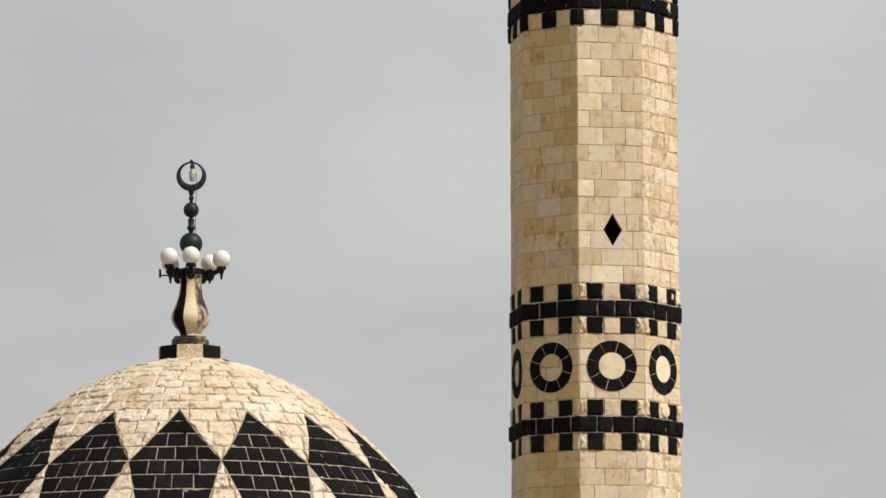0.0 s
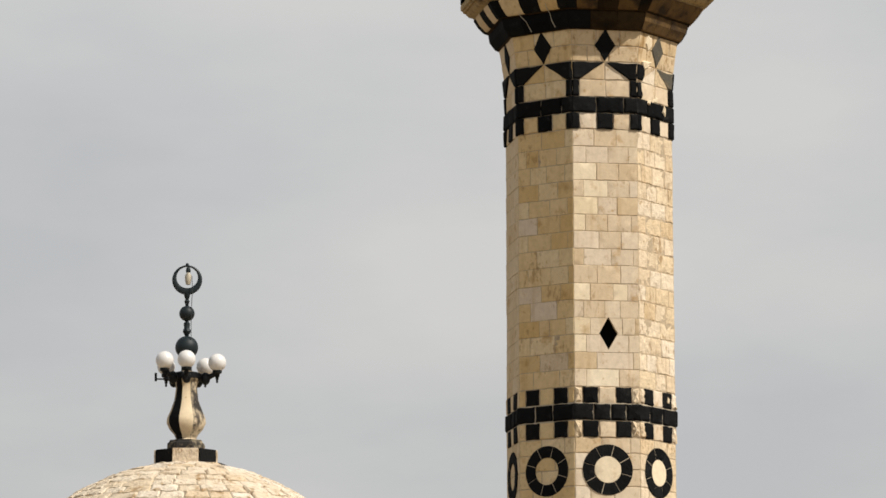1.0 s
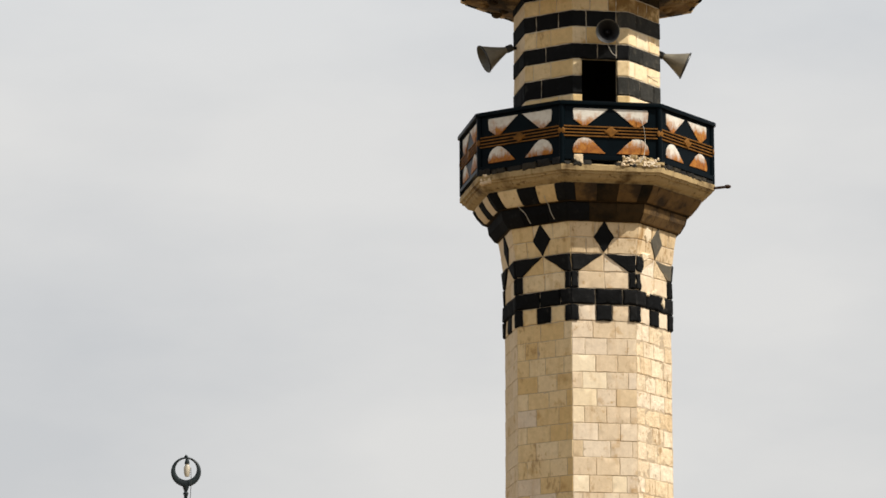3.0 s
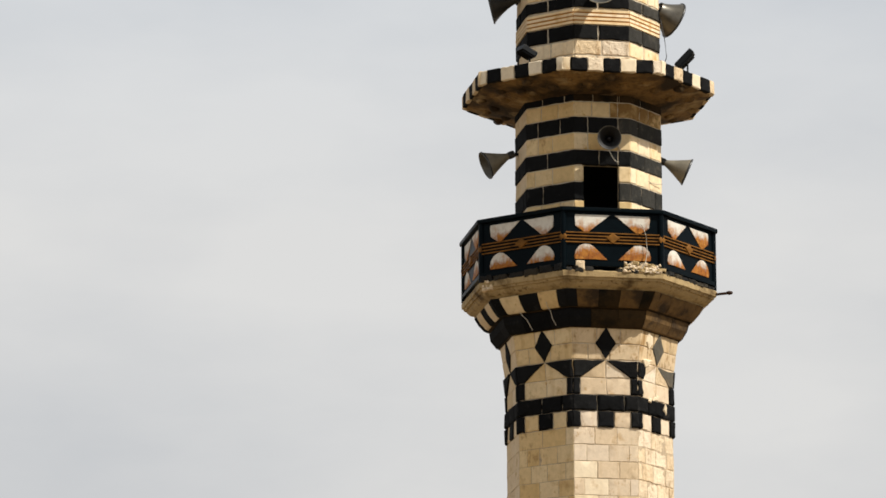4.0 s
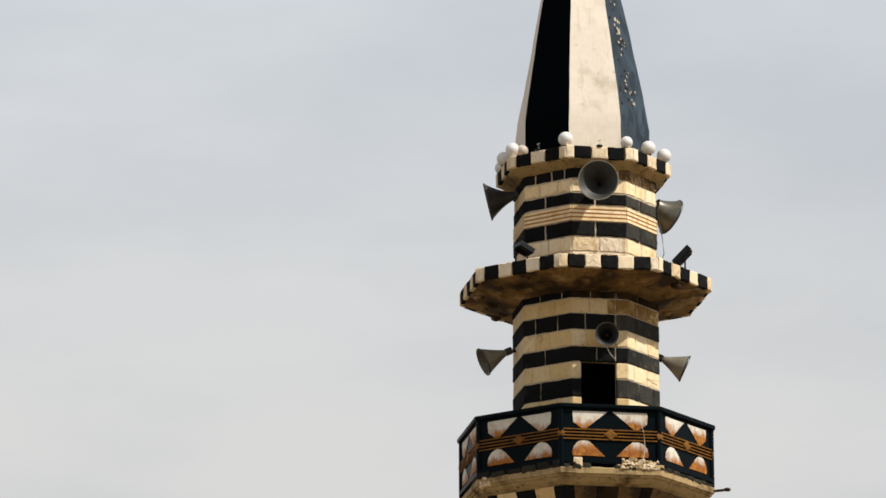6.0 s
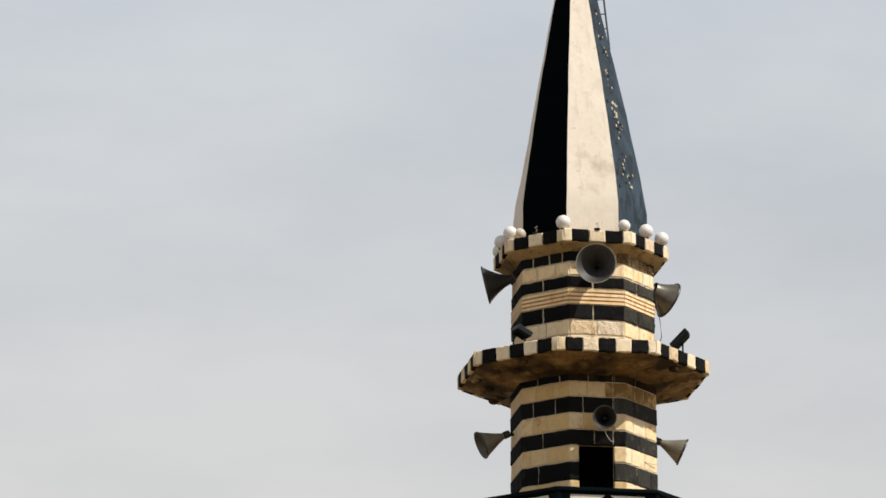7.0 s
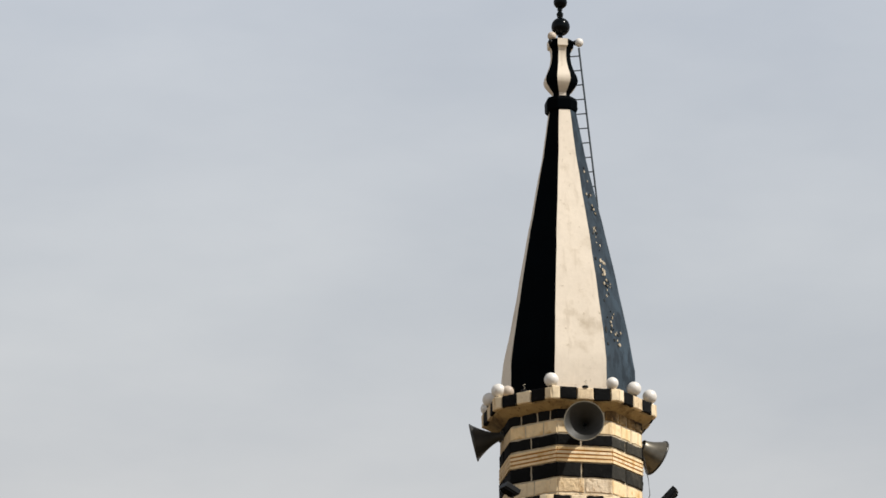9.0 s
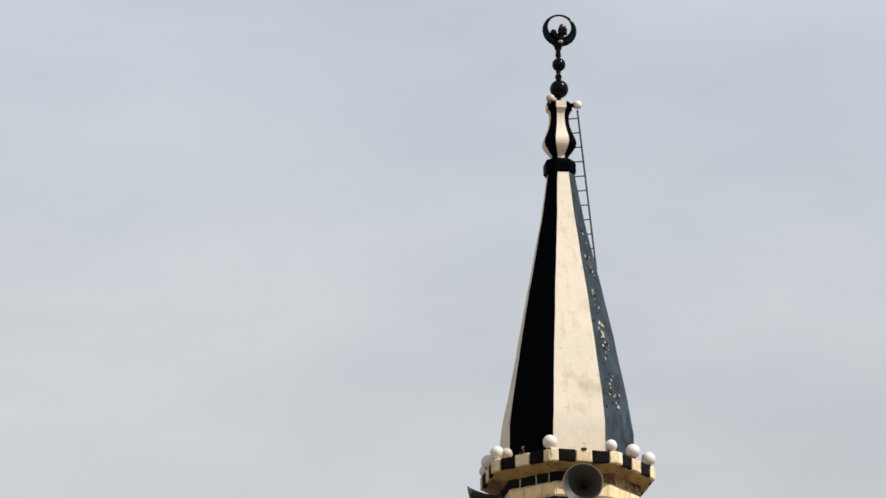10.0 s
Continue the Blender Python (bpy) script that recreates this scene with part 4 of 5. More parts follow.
def bare_patch(k, f, z, size, material, label):
    out = Vector((math.sin(radians(face_angle(k))), -math.cos(radians(face_angle(k))), 0.16 if z > 26 else 0.0)).normalized()
    c, along = spire_spot(f, z, k), (spire_spot(0.9, z, k) - spire_spot(0.1, z, k)).normalized()
    up = out.cross(along).normalized()
    rim = []
    for i in range(7):
        a, d = 2 * math.pi * i / 7, size * flakes.uniform(0.55, 1.15)
        rim.append(c + along * (d * math.cos(a)) + up * (1.5 * d * math.sin(a)))
    mesh_ob("bare_patch", [v - out * 0.02 for v in rim] + [v + out * 0.012 for v in rim],
            [tuple(range(7, 14))] + [(i, (i + 1) % 7, 7 + (i + 1) % 7, 7 + i) for i in range(7)], material, spire, label)


for z_mid, z_spread, f_mid, n_ in ((26.30, 0.10, 0.42, 9), (26.62, 0.10, 0.30, 8), (27.35, 0.16, 0.36, 16), (28.35, 0.10, 0.30, 9), (28.85, 0.14, 0.42, 9),
                                   (27.75, 0.5, 0.30, 10), (29.2, 0.4, 0.45, 5), (26.9, 0.5, 0.12, 6)):
    for _ in range(n_):
        z, f = z_mid + flakes.gauss(0, z_spread), f_mid + 0.10 + flakes.gauss(0, 0.08)
        size = flakes.uniform(0.010, 0.028) * (1.6 if flakes.random() < 0.15 else 1.0)
        pale_ = flakes.random() < 0.62
        bare_patch(1, min(max(f, 0.05), 0.9), max(26.05, z), size, FLAKED if pale_ else FLAKED_DARK, "bare render where the paint flaked off")

# ---------------------------------------------------------------- spire finial
FX = TX - 0.068
fin = thing("spire_finial", "navy and cream baluster finial with two balls and a crescent", "finial", (FX, TY, 30.82))
bm = bmesh.new()
oct_profile(bm, [(0.01, 30.76), (0.26, 30.76), (0.305, 30.81), (0.31, 30.98), (0.28, 31.05), (0.01, 31.07)], FX)
part("collar", bm, NAVY, fin, "navy eight-sided collar")
VASE = [(0.165, 31.04), (0.17, 31.15), (0.23, 31.22), (0.30, 31.31), (0.328, 31.39), (0.31, 31.48), (0.255, 31.60), (0.205, 31.74), (0.185, 31.88), (0.19, 31.98), (0.205, 32.03), (0.248, 32.06), (0.252, 32.19), (0.10, 32.22)]
for k in ALL8:
    bm = bmesh.new()
    rows = [[bm.verts.new(polar(A0 + 45 * (k + j), r, z, FX)) for j in (0, 1)] for r, z in VASE]
    for a, b in zip(rows, rows[1:]):
        bm.faces.new((a[0], a[1], b[1], b[0]))
    part("baluster_face", bm, CREAM if k % 2 == 0 else NAVY, fin, "cream baluster face" if k % 2 == 0 else "navy baluster face", True)
bm = bmesh.new()
add_lathe(bm, [(0.0, 32.20), (0.06, 32.21), (0.045, 32.30), (0.04, 32.66), (0.06, 32.72), (0.065, 32.76), (0.035, 32.80), (0.05, 32.84), (0.035, 32.90), (0.035, 33.12), (0.055, 33.16), (0.045, 33.26), (0.075, 33.34), (0.13, 33.44), (0.0, 33.46)],
          20, Matrix.Translation((FX, TY, 0)))
part("stem", bm, GREEN_BLACK, fin, smooth=True)
for r, z in ((0.174, 32.50), (0.127, 32.99)):
    bm = bmesh.new()
    add_ball(bm, r, Matrix.Translation((FX + 0.01, TY, z)), 28, 18)
    part("ball", bm, GREEN_BLACK, fin, "glossy black ball", True)


def crescent(name, cx, cy, cz, r_out, thick, material, parent, face_deg, lift):
    """A closed crescent: a ring, thin at the top and broad at the foot."""
    bm = bmesh.new()
    n, rings = 48, []
    r_in = r_out - thick
    right = Vector((math.cos(radians(face_deg)), math.sin(radians(face_deg)), 0))
    front = Vector((math.sin(radians(face_deg)), -math.cos(radians(face_deg)), 0))
    for i in range(n):
        a = 2 * math.pi * i / n
        o = Vector((r_out * math.sin(a), r_out * math.cos(a)))
        inn = Vector((r_in * math.sin(a), r_in * math.cos(a) + lift))
        mid, hw = (o + inn) / 2, (o - inn).length / 2
        d = (o - inn).normalized()
        ring = []
        for j in range(8):
            b = 2 * math.pi * j / 8
            p2 = mid + d * hw * math.cos(b)
            ring.append(bm.verts.new(Vector((cx, cy, cz)) + right * p2.x + Vector((0, 0, p2.y)) + front * 0.032 * math.sin(b)))
        rings.append(ring)
    for a, b in zip(rings, rings[1:] + rings[:1]):
        for j in range(8):
            bm.faces.new((a[j], a[(j + 1) % 8], b[(j + 1) % 8], b[j]))
    return part(name, bm, material, parent, "", True)


crescent("crescent", FX + 0.03, TY, 33.675, 0.322, 0.105, GREEN_BLACK, fin, 8, 0.075)
# red obstruction lamp inside the crescent
lamp = thing("obstruction_lamp", "small red obstruction lamp on a black bracket", "lamp", (FX + 0.05, TY - 0.05, 33.4))
bm = bmesh.new()
add_rod(bm, (FX + 0.02, TY - 0.05, 33.34), (FX + 0.07, TY - 0.05, 33.58), 0.05, 12)
add_rod(bm, (FX + 0.02, TY - 0.05, 33.50), (FX - 0.08, TY - 0.05, 33.60), 0.05, 12)
add_ball(bm, 0.062, Matrix.Translation((FX - 0.08, TY - 0.05, 33.62)), 14, 10)
part("bracket", bm, GREEN_BLACK, lamp, smooth=True)
bm = bmesh.new()
add_lathe(bm, [(0.0, -0.10), (0.085, -0.08), (0.09, 0.02), (0.07, 0.03)], 16, Matrix.Translation((FX + 0.085, TY - 0.05, 33.66)))
part("housing", bm, GREEN_BLACK, lamp, smooth=True)
bm = bmesh.new()
add_lathe(bm, [(0.07, 0.02), (0.072, 0.06), (0.05, 0.11), (0.0, 0.125)], 16, Matrix.Translation((FX + 0.085, TY - 0.05, 33.66)))
part("lens", bm, RED_GLASS, lamp, "dull red glass lens", True)
bm = bmesh.new()
add_ball(bm, 0.035, Matrix.Translation((FX + 0.05, TY - 0.14, 33.40)) @ Matrix.Diagonal((1.3, 1, 0.8, 1)), 12, 8)
part("bulb", bm, BULB, lamp, "dusty clear bulb", True)


# ---------------------------------------------------------------- lamps
def globe_lamp(r, label):
    e = thing("globe_lamp", label, "lamp", group="globe lamps on the rim")
    bm = bmesh.new()
    add_ball(bm, r, Matrix.Translation((0, 0, 0.012 + r * 0.97)), 24, 16)
    part("globe", bm, GLOBE, e, "white opal glass globe", True)
    bm = bmesh.new()
    add_lathe(bm, [(0.0, 0.0), (0.05, 0.0), (0.05, 0.02), (0.06, 0.035), (0.0, 0.035)], 14)
    part("socket", bm, DARK_METAL, e, "dark lamp socket", True)
    return e


first = None
for i in range(16):
    deg = A0 + 22.5 * i
    if i in (1, 15):
        continue
    r = 1.50 if i % 2 == 0 else 1.45
    m = Matrix.Translation(polar(deg - (3.0 if 2 <= i <= 4 else 1.0), r, 25.068, TX + 0.01))
    if first is None:
        first = globe_lamp(0.130, "white opal globe lamp standing on the cornice rim")
        first.matrix_basis = m
    else:
        copy_thing(first, m @ Matrix.Scale(0.85, 4) if i == 2 else m)
e = thing("globe_lamp", "dusty beige globe lamp standing on the cornice rim", "lamp", polar(-53, 1.36, 25.068, TX + 0.01), "globe lamps on the rim")
bm = bmesh.new()
add_ball(bm, 0.112, Matrix.Translation(e.location + Vector((0, 0, 0.12))), 24, 16)
part("globe", bm, DUSTY_GLOBE, e, "dusty beige glass globe", True)
bm = bmesh.new()
add_lathe(bm, [(0.0, 0.0), (0.05, 0.0), (0.05, 0.02), (0.06, 0.035), (0.0, 0.035)], 14, Matrix.Translation(e.location))
part("socket", bm, DARK_METAL, e, "dark lamp socket", True)
for i in (1, 15):
    e = thing("broken_lamp_socket", "broken lamp socket with bare wires on the cornice rim", "lamp socket", polar(A0 + 22.5 * i, 1.45, 25.068, TX + 0.01))
    bm = bmesh.new()
    add_lathe(bm, [(0.0, 0.0), (0.055, 0.0), (0.055, 0.03), (0.0, 0.04)], 12, Matrix.Translation(e.location))
    part("socket", bm, DARK_METAL, e, smooth=True)
    p = e.location
    tube("wire", [p + Vector((0, 0, 0.03)), p + Vector((0.02, 0, 0.08)), p + Vector((-0.02, 0, 0.12)), p + Vector((0.03, 0, 0.14))], 0.008, CABLE_M, e)
# globes beside the baluster at the top of the spire
for deg, whole in ((76, True), (-50, False)):
    c = polar(deg, 0.20, 32.15, FX)
    e = thing("bracket_lamp", "white globe lamp on a short bracket at the spire top" if whole else "dusty beige globe lamp above a dark bracket at the spire top", "lamp", c)
    bm = bmesh.new()
    tip = polar(deg, 0.29 if whole else 0.23, 32.15, FX)
    add_rod(bm, polar(deg, 0.14, 32.14, FX), tip, 0.025, 10)
    add_ball(bm, 0.05, Matrix.Translation(tip), 12, 8)
    part("bracket", bm, DARK_METAL, e, smooth=True)
    bm = bmesh.new()
    add_ball(bm, 0.082, Matrix.Translation(polar(deg, 0.36 if whole else 0.20, 32.15 if whole else 32.27, FX)), 18, 12)
    part("globe", bm, GLOBE if whole else DUSTY_GLOBE, e, "white opal glass globe" if whole else "dusty beige glass globe", True)

# ---------------------------------------------------------------- ladder on the spire
lad = thing("ladder", "narrow blue-grey steel ladder fixed to the spire", "ladder", polar(112, 0.6, 28.9))
side = Vector((0.15, -0.03, 0))
top_c, foot_c = Vector((0.276, TY - 0.04, 32.06)) - side, Vector((0.585, TY + 0.02, 28.95)) - side
for s in (-1, 1):
    bm = bmesh.new()
    add_rod(bm, foot_c + side * s, top_c + side * s, 0.018, 8)
    part("rail", bm, LADDER_M, lad, smooth=True)
for i in range(11):
    c = foot_c.lerp(top_c, (i + 0.45) / 11)
    bm = bmesh.new()
    add_rod(bm, c - side, c + side, 0.012, 8)
    part("rung", bm, LADDER_M, lad, smooth=True)
for f in (0.25, 0.62, 0.98):
    c = foot_c.lerp(top_c, f)
    bm = bmesh.new()
    add_rod(bm, c, c - Vector((0.16, -0.05, 0)), 0.014, 8)
    part("wall_bracket", bm, LADDER_M, lad, smooth=True)

# ---------------------------------------------------------------- gallery railing
railing = thing("gallery_railing", "navy sheet-metal railing with rusty white panels and ochre bars", "railing", (TX, TY, 19.09))
R_R = 2.30
r_rail = lambda z: R_R
HR = R_R * S8
Z_TOP, Z_BOT = 20.20, 19.16
for k in ALL8:
    place = face_place(k, r_rail, R_R)
    n = radians(face_angle(k))
    turn = Matrix.Rotation(n, 4, "Z")

    def slab_box(u0, u1, z0, z1, o0, o1, bevel=0.006):
        c = Vector(place((u0 + u1) / 2, (z0 + z1) / 2, (o0 + o1) / 2))
        bm = bmesh.new()
        add_box(bm, (u1 - u0, abs(o1 - o0), z1 - z0), Matrix.Translation(c) @ turn, bevel)
        return bm
    part("top_rail", slab_box(-HR - 0.02, HR + 0.02, Z_TOP - 0.075, Z_TOP, -0.09, 0.035, 0.025), RAIL_NAVY, railing, "rounded navy handrail", True)
    part("backing_sheet", slab_box(-HR, HR, Z_BOT + 0.06, Z_TOP - 0.07, -0.05, -0.036, 0.002), RAIL_NAVY, railing)
    part("bottom_rail", slab_box(-HR, HR, Z_BOT, Z_BOT + 0.07, -0.06, 0.0), RAIL_NAVY, railing)
    zm = 19.665
    half_bars = 0.085
    # four white patches; their points meet the ochre bars
    for su in (-1, 1):
        for sz in (-1, 1):
            z_far = (Z_TOP - 0.125) if sz > 0 else (Z_BOT + 0.12)
            z_pt = zm + sz * (half_bars + 0.012)
            z_side = zm + sz * (half_bars + 0.14)
            pts = ([(0.045, z_far), (0.655, z_far), (0.668, z_far - 0.05), (0.655, z_side - 0.02), (0.505, z_pt), (0.42, z_pt)] if sz > 0 else
                   [(0.095, z_far), (0.665, z_far), (0.680, z_far + 0.06), (0.655, z_side), (0.585, z_pt - 0.045), (0.48, z_pt), (0.40, z_pt - 0.012), (0.31, z_pt - 0.075)])
            pts = [(su * u, z) for u, z in pts]
            if area(pts) < 0:
                pts = pts[::-1]
            lay(pts, place, RUSTY, railing, rng, None, "panel", proud=-0.022, depth=0.05, joint=0.0, bevel=0.004, rough=0.003)
    for i in range(4):
        z = zm - half_bars + 2 * half_bars * i / 3
        part("ochre_bar", slab_box(-HR, HR, z - 0.010, z + 0.010, -0.03, -0.006, 0.004), OCHRE, railing)
    lay([(0, zm - 0.098), (0.125, zm), (0, zm + 0.098), (-0.125, zm)], place, OCHRE, railing, rng, None, "boss", proud=0.008, depth=0.05, joint=0, bevel=0.008)
    # corner post with an ochre roundel
    p = polar(A0 + 45 * k, R_R - 0.05, 0)
    bm = bmesh.new()
    add_lathe(bm, [(0.0, Z_BOT - 0.07), (0.052, Z_BOT - 0.07), (0.052, Z_TOP - 0.02), (0.0, Z_TOP - 0.02)], 12, Matrix.Translation(p))
    post = part("post", bm, RAIL_NAVY, railing, smooth=True)
    bm = bmesh.new()
    q = Matrix.Translation(polar(A0 + 45 * k, R_R - 0.012, zm)) @ Matrix.Rotation(radians(A0 + 45 * k), 4, "Z")
    add_ball(bm, 0.066, q @ Matrix.Diagonal((1, 0.22, 1, 1)), 16, 10)
    part("roundel", bm, OCHRE, post, "ochre painted roundel", True)

bar = thing("iron_spout", "rusty iron spout sticking out of the gallery slab", "spout", polar(79, 2.30, 19.0))
bm = bmesh.new()
add_rod(bm, polar(79, 2.05, 19.0), polar(79, 2.56, 19.03), 0.024, 10)
add_ball(bm, 0.05, Matrix.Translation(polar(79, 2.53, 19.03)) @ Matrix.Diagonal((1.3, 1, 0.7, 1)), 10, 8)
part("pipe", bm, RUST_IRON, bar, smooth=True)


# ---------------------------------------------------------------- loudspeakers
def horn(mouth, aim, r_mouth, length, label, outer, inner, foot, cone, flare=1.6, rim=None, neck=0.22):
    """A reflex horn: flared bell, inner cone, driver at the back, bracket to the wall."""
    mouth, aim = Vector(mouth), Vector(aim).normalized()
    e = thing("horn_loudspeaker", label, "loudspeaker", mouth, group="loudspeakers on the minaret")
    q = Matrix.Translation(mouth) @ aim.to_track_quat("Z", "Y").to_matrix().to_4x4()
    n = 14
    bell = [(r_mouth * (neck + (1 - neck) * (i / n) ** flare), -length * (1 - i / n)) for i in range(n + 1)]
    bm = bmesh.new()
    add_lathe(bm, bell, 36, q)
    shell = part("bell", bm, outer, e, smooth=True)
    bm = bmesh.new()
    add_lathe(bm, [(r_mouth * 0.985, -0.012), (r_mouth * 1.03, -0.006), (r_mouth * 1.04, 0.008), (r_mouth * 1.03, 0.02), (r_mouth * 0.985, 0.018)], 36, q, close=True)
    part("rim", bm, rim or HORN_DARK, shell, "pale rolled rim" if rim else "dark rolled rim", True)
    bm = bmesh.new()
    add_lathe(bm, [(r_mouth * 0.995, 0.016)] + [(r * 0.965, z + 0.012) for r, z in bell[::-1]] + [(r_mouth * 0.12, -length * 1.10), (r_mouth * 0.03, -length * 1.24), (0.0, -length * 1.25)], 36, q)
    part("throat", bm, inner, e, smooth=True)
    if cone:
        bm = bmesh.new()
        add_lathe(bm, [(0.0, -length * 0.62), (r_mouth * 0.20, -length * 0.60), (r_mouth * 0.16, -length * 0.40), (r_mouth * 0.06, -length * 0.30), (0.0, -length * 0.30)], 20, q)
        part("reflector", bm, inner, e, smooth=True)
    bm = bmesh.new()
    add_lathe(bm, [(0.0, -length * 1.30), (r_mouth * 0.24, -length * 1.28), (r_mouth * 0.27, -length * 1.22), (r_mouth * 0.27, -length * 1.02), (r_mouth * 0.215, -length * 1.0)], 20, q)
    part("driver", bm, HORN_DARK, e, "dark driver housing", True)
    bm = bmesh.new()
    add_rod(bm, q @ Vector((0, 0, -length * 1.05)), foot, 0.028, 10)
    part("bracket", bm, DARK_METAL, e, "black steel bracket", True)
    return e


horn((0.279, TY - 1.75, 24.357), (-0.06, -1.0, -0.10), 0.348, 0.34, "large grey horn loudspeaker facing the square on the upper drum", HORN_GREY, HORN_MID_IN, polar(8, 1.15, 24.34), False, 1.3, HORN_PALE)
horn((-1.70, TY - 0.10, 24.458), (-1.0, 0.02, -0.23), 0.335, 0.50, "dark grey horn loudspeaker bracketed off the upper drum", HORN_DARK, HORN_IN, polar(-88, 1.10, 24.56), False)
horn((1.59, TY + 0.45, 24.295), (0.81, 0.44, -0.40), 0.340, 0.36, "weathered grey horn loudspeaker turned away from the square", HORN_GREY, HORN_IN, polar(88, 1.10, 24.42), False, 1.45, HORN_DARK, 0.48)
horn((0.398, TY - 1.62, 21.581), (0.02, -1.0, -0.12), 0.205, 0.30, "small grey horn loudspeaker above the doorway", HORN_GREY, HORN_IN, polar(12, 1.15, 21.60), True, 1.5, HORN_GREY)
horn((-1.794, TY - 0.20, 21.464), (-0.88, -0.20, -0.42), 0.25, 0.44, "small dusty beige horn loudspeaker beside the gallery drum", HORN_PALE, HORN_PALE_IN, polar(-88, 1.2, 21.70), True, 1.15)
horn((1.78, TY + 0.10, 21.376), (0.90, 0.06, -0.40), 0.245, 0.42, "small dusty beige horn loudspeaker on the drum beside the doorway", HORN_PALE, HORN_IN, polar(86, 1.2, 21.56), True, 1.15)


# ---------------------------------------------------------------- floodlights on the canopy
def floodlight(foot, aim, label, long=0.40):
    foot = Vector(foot)
    e = thing("floodlight", label, "floodlight", foot, group="floodlights on the canopy")
    c = foot + Vector((0.05, 0, 0.36))
    q = Matrix.Translation(c) @ Vector(aim).normalized().to_track_quat("Z", "Y").to_matrix().to_4x4()
    bm = bmesh.new()
    add_box(bm, (0.26, long, 0.10), q, 0.012)
    for i in range(5):
        add_box(bm, (0.012, long * 0.8, 0.05), q @ Matrix.Translation((-0.10 + 0.05 * i, 0, -0.055)))
    part("housing", bm, DARK_METAL, e, "black finned housing")
    bm = bmesh.new()
    add_box(bm, (0.22, long * 0.9, 0.012), q @ Matrix.Translation((0, 0, 0.049)))
    part("lens", bm, HORN_DARK, e, "dusty flat lens")
    for s in (-1, 1):
        bm = bmesh.new()
        add_rod(bm, foot + Vector((0.10 * s, 0, 0.0)), foot + Vector((0.10 * s, 0, 0.27)), 0.016, 8)
        part("leg", bm, DARK_METAL, e, smooth=True)
    return e


floodlight(polar(68, 1.84, 22.88), (-0.70, 0.1, 0.70), "black floodlight on a short stand on the canopy edge")
floodlight(polar(-40, 1.70, 22.88), (0.35, 0.20, 0.90), "black floodlight standing on the canopy against the drum", 0.30)

# ---------------------------------------------------------------- cables
def loose_cable(label, pts, r, m):
    e = thing("cable", label, "cable", pts[0])
    tube("strand", pts, r, m, e)


p0 = face_place(0, lambda z: R_R, R_R)
loose_cable("loose pale cable hanging over the gallery railing", [p0(0.50, 19.93, 0.02), p0(0.53, 19.86, 0.05), p0(0.58, 19.72, 0.03), p0(0.60, 19.45, 0.03), p0(0.57, 19.27, 0.04), p0(0.50, 19.13, 0.06)], 0.007, CABLE_M)
# white grout runs on the corbel, modelled as thin strands
c9 = face_place(-1, r_corbel, 1.80)
loose_cable("short white grout run down the black corbel", [c9(-0.28, 18.54, 0.02), c9(-0.25, 18.47, 0.05), c9(-0.19, 18.40, 0.03), c9(-0.17, 18.33, 0.03), c9(-0.15, 18.23, 0.03)], 0.006, CABLE_M)
loose_cable("short white grout run down the black corbel", [c9(0.30, 18.63, 0.03), c9(0.31, 18.55, 0.05), c9(0.333, 18.48, 0.05), c9(0.345, 18.36, 0.03), c9(0.39, 18.25, 0.03)], 0.006, CABLE_M)
d0, d1 = face_place(0, r_body, R_B, BX), face_place(1, r_body, R_B, BX)
loose_cable("thin cable drooping round the gallery drum", sag(d0(0.24, 21.60, 0.06), d1(0.44, 21.05, 0.06), 0.22), 0.006, CABLE_M)
loose_cable("dark cable drooping beside the doorway", sag(d0(0.05, 21.60, 0.10), d0(0.28, 21.25, 0.05), 0.10), 0.006, CABLE_M)
u1 = face_place(1, r_up, R_U, UX)
loose_cable("thin dark cable hanging off the upper drum", [u1(0.46, 24.1, 0.06), u1(0.50, 23.7, 0.12), u1(0.52, 23.4, 0.14), u1(0.46, 23.1, 0.06)], 0.008, CABLE_DARK)

# ---------------------------------------------------------------- dome
dome = thing("dome", "rough limestone dome with a row of black basalt lozenges", "dome", (DX, DY, 6.2))
APEX = 10.982


def dome_h(r):
    """Height of the dome's surface at radius r."""
    return APEX - (0.148 * r ** 2.016 if r <= 4.4 else 0.148 * 4.4 ** 2.016 + 1.25 * (r - 4.4) + 3.0 * (r - 4.4) ** 2)


def dome_place(az, r, out):
    """Radius r stands for the distance down from the crown."""
    e = 0.01
    slope = (dome_h(r - e) - dome_h(r + e)) / (2 * e)
    nl = math.hypot(slope, 1.0)
    rr, z = r + out * slope / nl, dome_h(r) + out / nl
    return (DX + rr * math.sin(az), DY - rr * math.cos(az), z)


bm = bmesh.new()
prof = [(0.1 * i, dome_h(0.1 * i) - 0.004) for i in range(52)] + [(5.25, 6.3), (5.25, 6.2)]
add_lathe(bm, prof, 128, Matrix.Translation((DX, DY, 0)))
shell = part("shell", bm, MORTAR_DOME, dome, "grey mortar bed of the dome", True)
N_L, AZ_L = 15, radians(1.0)
STEP = 2 * math.pi / N_L
R_TIP, R_MID, R_LOW = 2.80, 3.75, 5.6
dome_lime, dome_dark = Rest(), Rest()
radii = [2.78]
while radii[0] > 0.62:       # low courses on the crown, higher ones among the lozenges
    r = radii[0]
    radii.insert(0, r - 0.243 / math.hypot(1, 0.148 * 2.016 * r ** 1.016))
while radii[-1] < 5.0:
    r = radii[-1]
    radii.append(r + 0.335 / math.hypot(1, 0.148 * 2.016 * r ** 1.016))


